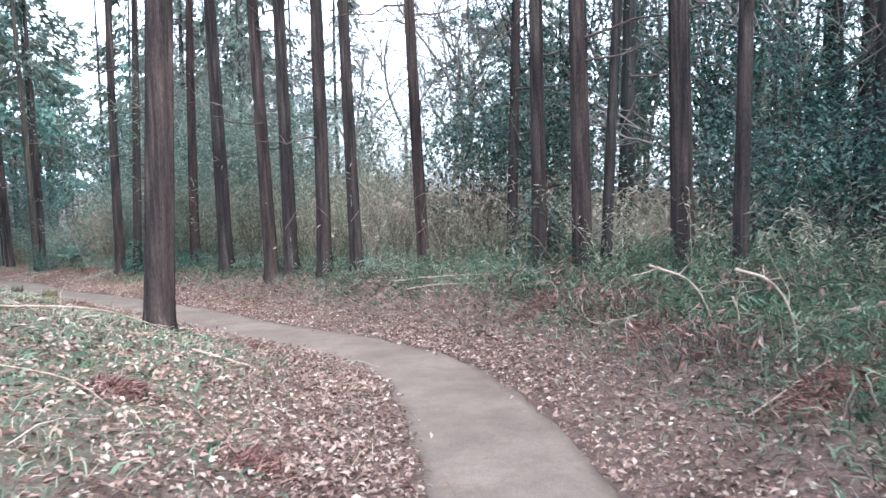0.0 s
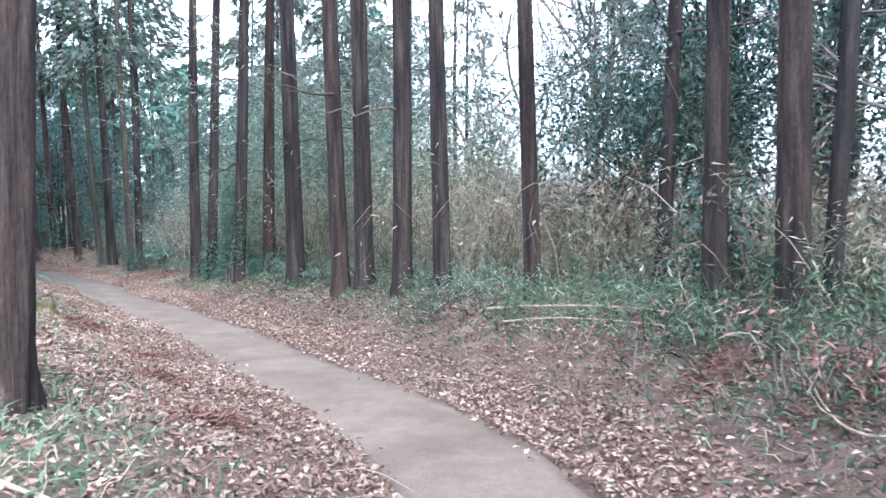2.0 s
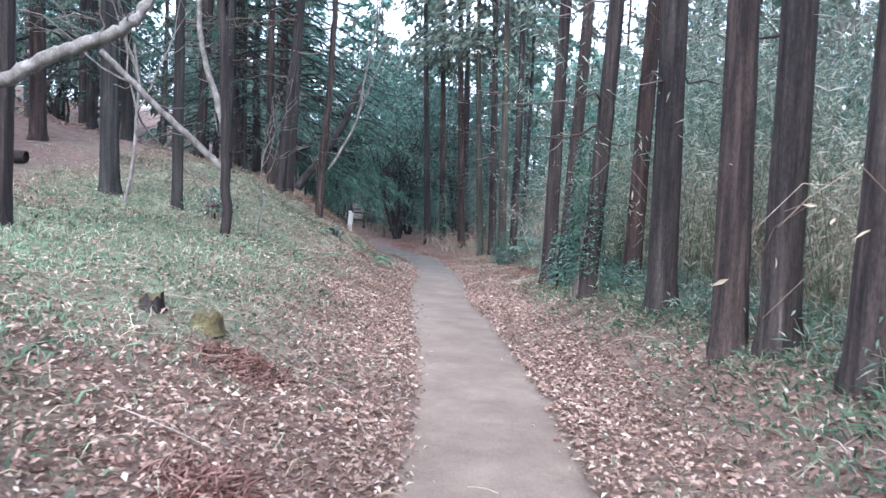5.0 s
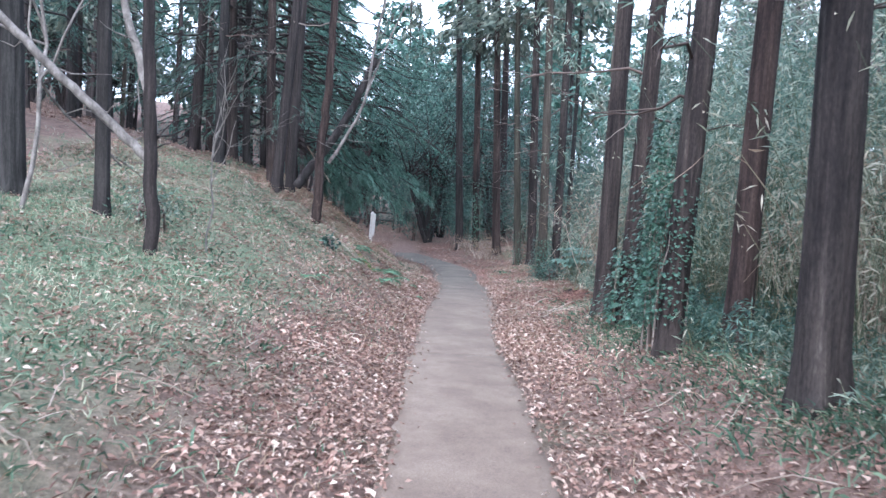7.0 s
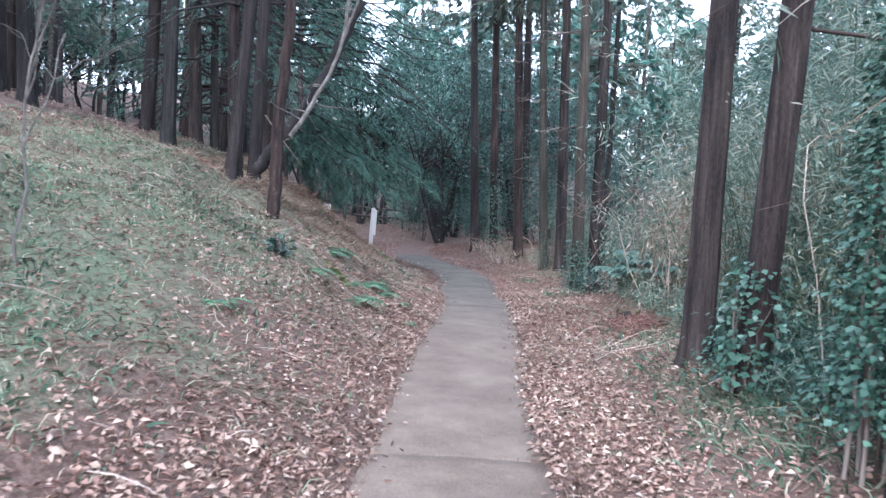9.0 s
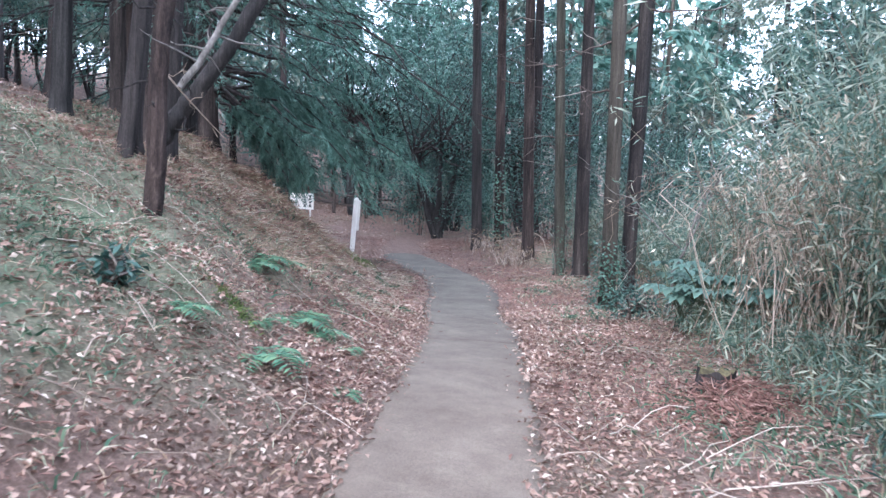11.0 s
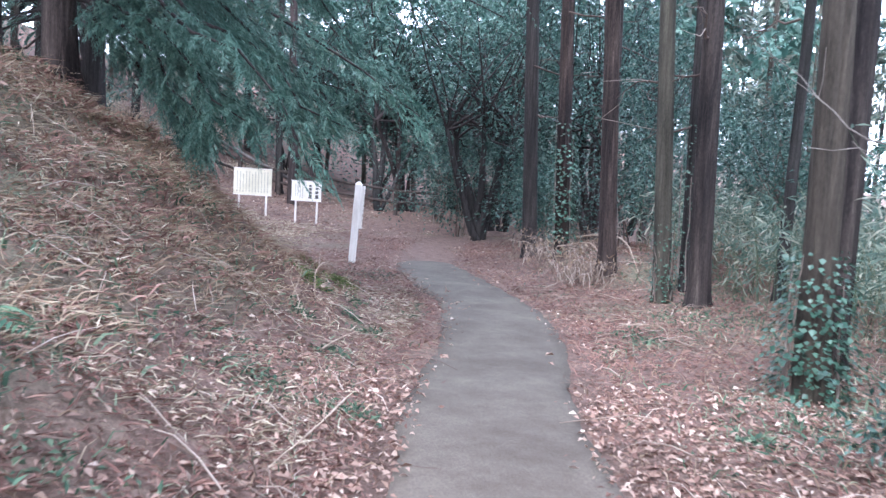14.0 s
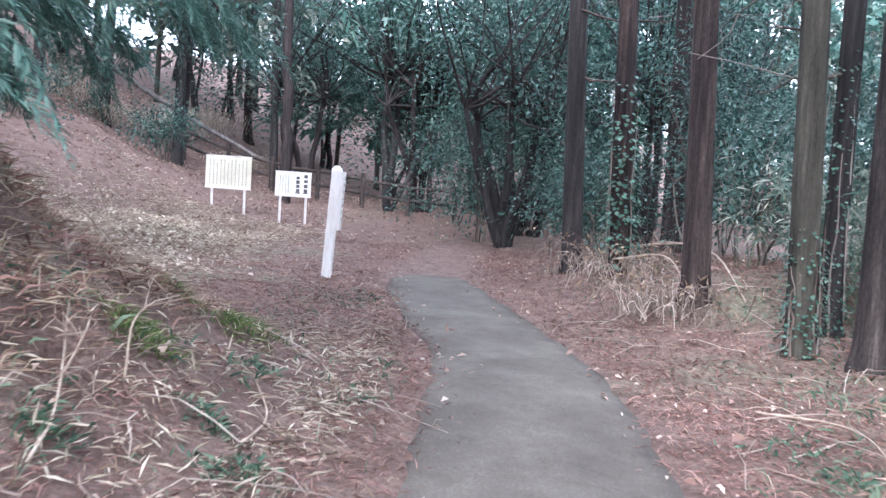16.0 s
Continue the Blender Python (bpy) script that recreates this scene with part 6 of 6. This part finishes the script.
def one_box(name, dims, material, parent, label="", bevel=0.006):
    bm = bmesh.new()
    box(bm, *dims, bevel)
    return part(name, bm, material, parent, label)


def signpost():
    """A white square post with a sloped cap and a white plate on its face."""
    t = empty("signpost", -26.12, 28.41, float(ground_z(-26.12, 28.41)[0]), "white painted square wooden signpost with a narrow plate", "signpost")
    t.rotation_euler = (radians(-1.5), radians(2.5), radians(50))
    bm = bmesh.new()
    box(bm, 0, 0, 0.64, 0.115, 0.115, 1.46, 0.008)
    part("post", bm, WHITE_WOOD, t)
    bm = bmesh.new()
    bmesh.ops.create_cone(bm, cap_ends=True, segments=4, radius1=0.088, radius2=0.03, depth=0.05)
    bmesh.ops.rotate(bm, matrix=Matrix.Rotation(radians(45), 3, "Z"), verts=bm.verts)
    bmesh.ops.translate(bm, vec=(0, 0, 1.392), verts=bm.verts)
    part("cap", bm, WHITE_WOOD, t)
    plate = one_box("plate", (0.086, -0.01, 0.98, 0.055, 0.125, 0.74), WHITE_WOOD, t, "pale plate fixed to the post")
    for k in range(7):
        one_box("lettering", (0.115, -0.01, 1.27 - 0.085 * k, 0.003, 0.04, 0.05), INK_PALE, plate, "faded dark characters", 0)


signpost()


def board(x, y, yaw, width, height, foot, material, label, columns):
    """A notice board on two square legs."""
    t = empty("notice_board", x, y, float(ground_z(x, y)[0]), label, "sign", "notice boards in the clearing")
    t.rotation_euler = (0, 0, radians(yaw))
    for sx in (-0.36, 0.36):
        one_box("leg", (sx * width, 0.03, (foot + height * 0.6) / 2 - 0.05, 0.045, 0.04, foot + height * 0.6 + 0.1), WHITE_WOOD, t)
    panel = one_box("panel", (0, 0, foot + height / 2, width, 0.025, height), material, t)
    for e, dims in (("top", (0, -0.004, foot + height - 0.008, width + 0.02, 0.036, 0.016)), ("low", (0, -0.004, foot + 0.008, width + 0.02, 0.036, 0.016))):
        one_box("frame_rail", dims, WHITE_WOOD, t, bevel=0.003)
    rng = np.random.default_rng(int(width * 1000))
    for cx, wide, lo, hi, ink, gap in columns:
        z = hi
        while z > lo:
            h = gap * rng.uniform(0.6, 0.85)
            one_box("lettering", (cx * width, -0.0145, foot + height * (z - 0.5 * gap), wide * width, 0.003, h * height), ink, panel, "painted characters", 0)
            z -= gap


small = [(0.5 - u, 0.022, 0.12, 0.88 - 0.1 * (k % 3 == 2), INK_PALE, 0.085) for k, u in enumerate(np.linspace(0.1, 0.9, 11))]
board(-33.72, 29.95, 44, 1.03, 0.70, 0.45, SIGN_CREAM, "cream notice board with columns of faded writing on two white legs", small)
large = [(0.36, 0.1, 0.32, 0.92, INK, 0.19), (0.14, 0.09, 0.32, 0.84, INK, 0.165), (0.36, 0.13, 0.16, 0.2, INK, 0.06), (0.14, 0.12, 0.16, 0.2, INK, 0.06),
         (-0.12, 0.025, 0.2, 0.85, INK_PALE, 0.09), (-0.2, 0.025, 0.2, 0.85, INK_PALE, 0.09), (-0.28, 0.025, 0.3, 0.85, INK_PALE, 0.09), (-0.36, 0.025, 0.3, 0.85, INK_PALE, 0.09)]
board(-32.76, 31.0, 42, 0.80, 0.53, 0.57, SIGN_WHITE, "white notice board with bold dark characters on two white legs", large)


def fence():
    """A weathered wooden fence with two rails, climbing the slope behind the boards."""
    t = empty("fence", -36.0, 36.0, 0, "weathered dark wooden fence with two rails", "fence")
    a, b = np.array([-40.6, 31.2]), np.array([-35.6, 37.3])
    posts = [a + (b - a) * u for u in np.linspace(0, 1, 7)]
    o = np.array([-36.0, 36.0, 0])
    tops = []
    for p in posts:
        z = float(ground_z(p[0], p[1])[0])
        bm = bmesh.new()
        bmesh.ops.create_cone(bm, cap_ends=True, segments=9, radius1=0.075, radius2=0.068, depth=1.2)
        bmesh.ops.translate(bm, vec=(p[0] - o[0], p[1] - o[1], z + 0.38), verts=bm.verts)
        part("fence_post", bm, FENCE_WOOD, t)
        tops.append(np.array([p[0] - o[0], p[1] - o[1], z]))
    for p, q in zip(tops[:-1], tops[1:]):
        for h in (0.42, 0.8):
            ob = solid("fence_rail", *tubes([(wavy(p + [0, 0, h], q + [0, 0, h], 5, 0.012), 0.045)], 7), FENCE_WOOD, t, smooth=True)


fence()
limb("slim_trunk", [above(-36.9, 32.7, -0.1), above(-36.9, 32.7, 2.0), above(-37.0, 32.6, 5), above(-37.1, 32.5, 10)], 0.17, 0.1, BARK_DARK, "dark trunk standing by the fence", "tree")
limb("fallen_log", [above(-43.0, 29.0, 1.4), above(-41.2, 31.4, 1.1), above(-39.4, 34.0, 0.5)], 0.08, 0.06, BARE_BARK, "pale fallen trunk lying across the slope", "log")


# ---- the slope above the clearing ----
for k, (x, y, n, h, sp, what) in enumerate([(-43.7, 27.7, 130, 0.7, 0.9, "dry brush hanging over an undercut edge of soil"), (-42.3, 28.0, 130, 0.7, 0.9, "dry brush hanging over an undercut edge of soil"),
                                            (-41.0, 28.3, 130, 0.7, 0.9, "dry brush hanging over an undercut edge of soil"), (-40.9, 29.2, 120, 0.6, 0.8, "dry brush hanging over an undercut edge of soil"),
                                            (-43.0, 31.6, 170, 0.8, 1.0, "heap of pale cut branches behind the fence"), (-44.2, 32.8, 170, 0.8, 1.1, "heap of pale cut branches behind the fence"), (-41.6, 33.2, 130, 0.5, 0.9, "heap of pale cut branches behind the fence")]):
    bs, bd, _ = path_place(x, y)
    dry_thicket(float(bs[0]), float(bd[0]), n, h, sp, what, 640 + k)
for k, (x, y, h, sp) in enumerate([(-42.9, 27.9, 0.7, 0.5), (-41.5, 28.2, 0.7, 0.5), (-40.8, 28.8, 0.6, 0.4)]):
    evergreen_bush(x, y, h, sp, 900, "dark low shrub on the undercut edge", 660 + k, 0.07)
for s, d, r in [(56, -11.0, 0.15), (59, -12.5, 0.18), (62, -10.5, 0.14), (65.5, -9.0, 0.16), (53.5, -10.5, 0.15), (60, -15.5, 0.18), (64, -13.5, 0.16), (68, -10.5, 0.17), (57.5, -14.0, 0.14), (67, -6.8, 0.13)]:
    x, y, _ = at_path(s, d)
    cedar(float(x), float(y), r, 0.01, 0.0, 14.0, BARK_DARK, 20, 20, 0.2, 7, "dark conifer trunk on the slope above the clearing", 2.6)
for k, (s, d, h, sp) in enumerate([(57.0, -8.6, 1.3, 0.9), (55.5, -8.2, 1.1, 0.8), (60.0, -9.4, 1.4, 1.0), (63.5, -8.2, 1.3, 0.9), (53.5, -7.6, 0.9, 0.7)]):
    x, y, _ = at_path(s, d)
    evergreen_bush(float(x), float(y), h, sp, 1700, "dark shrub on the slope above the clearing", 160 + k, 0.1)
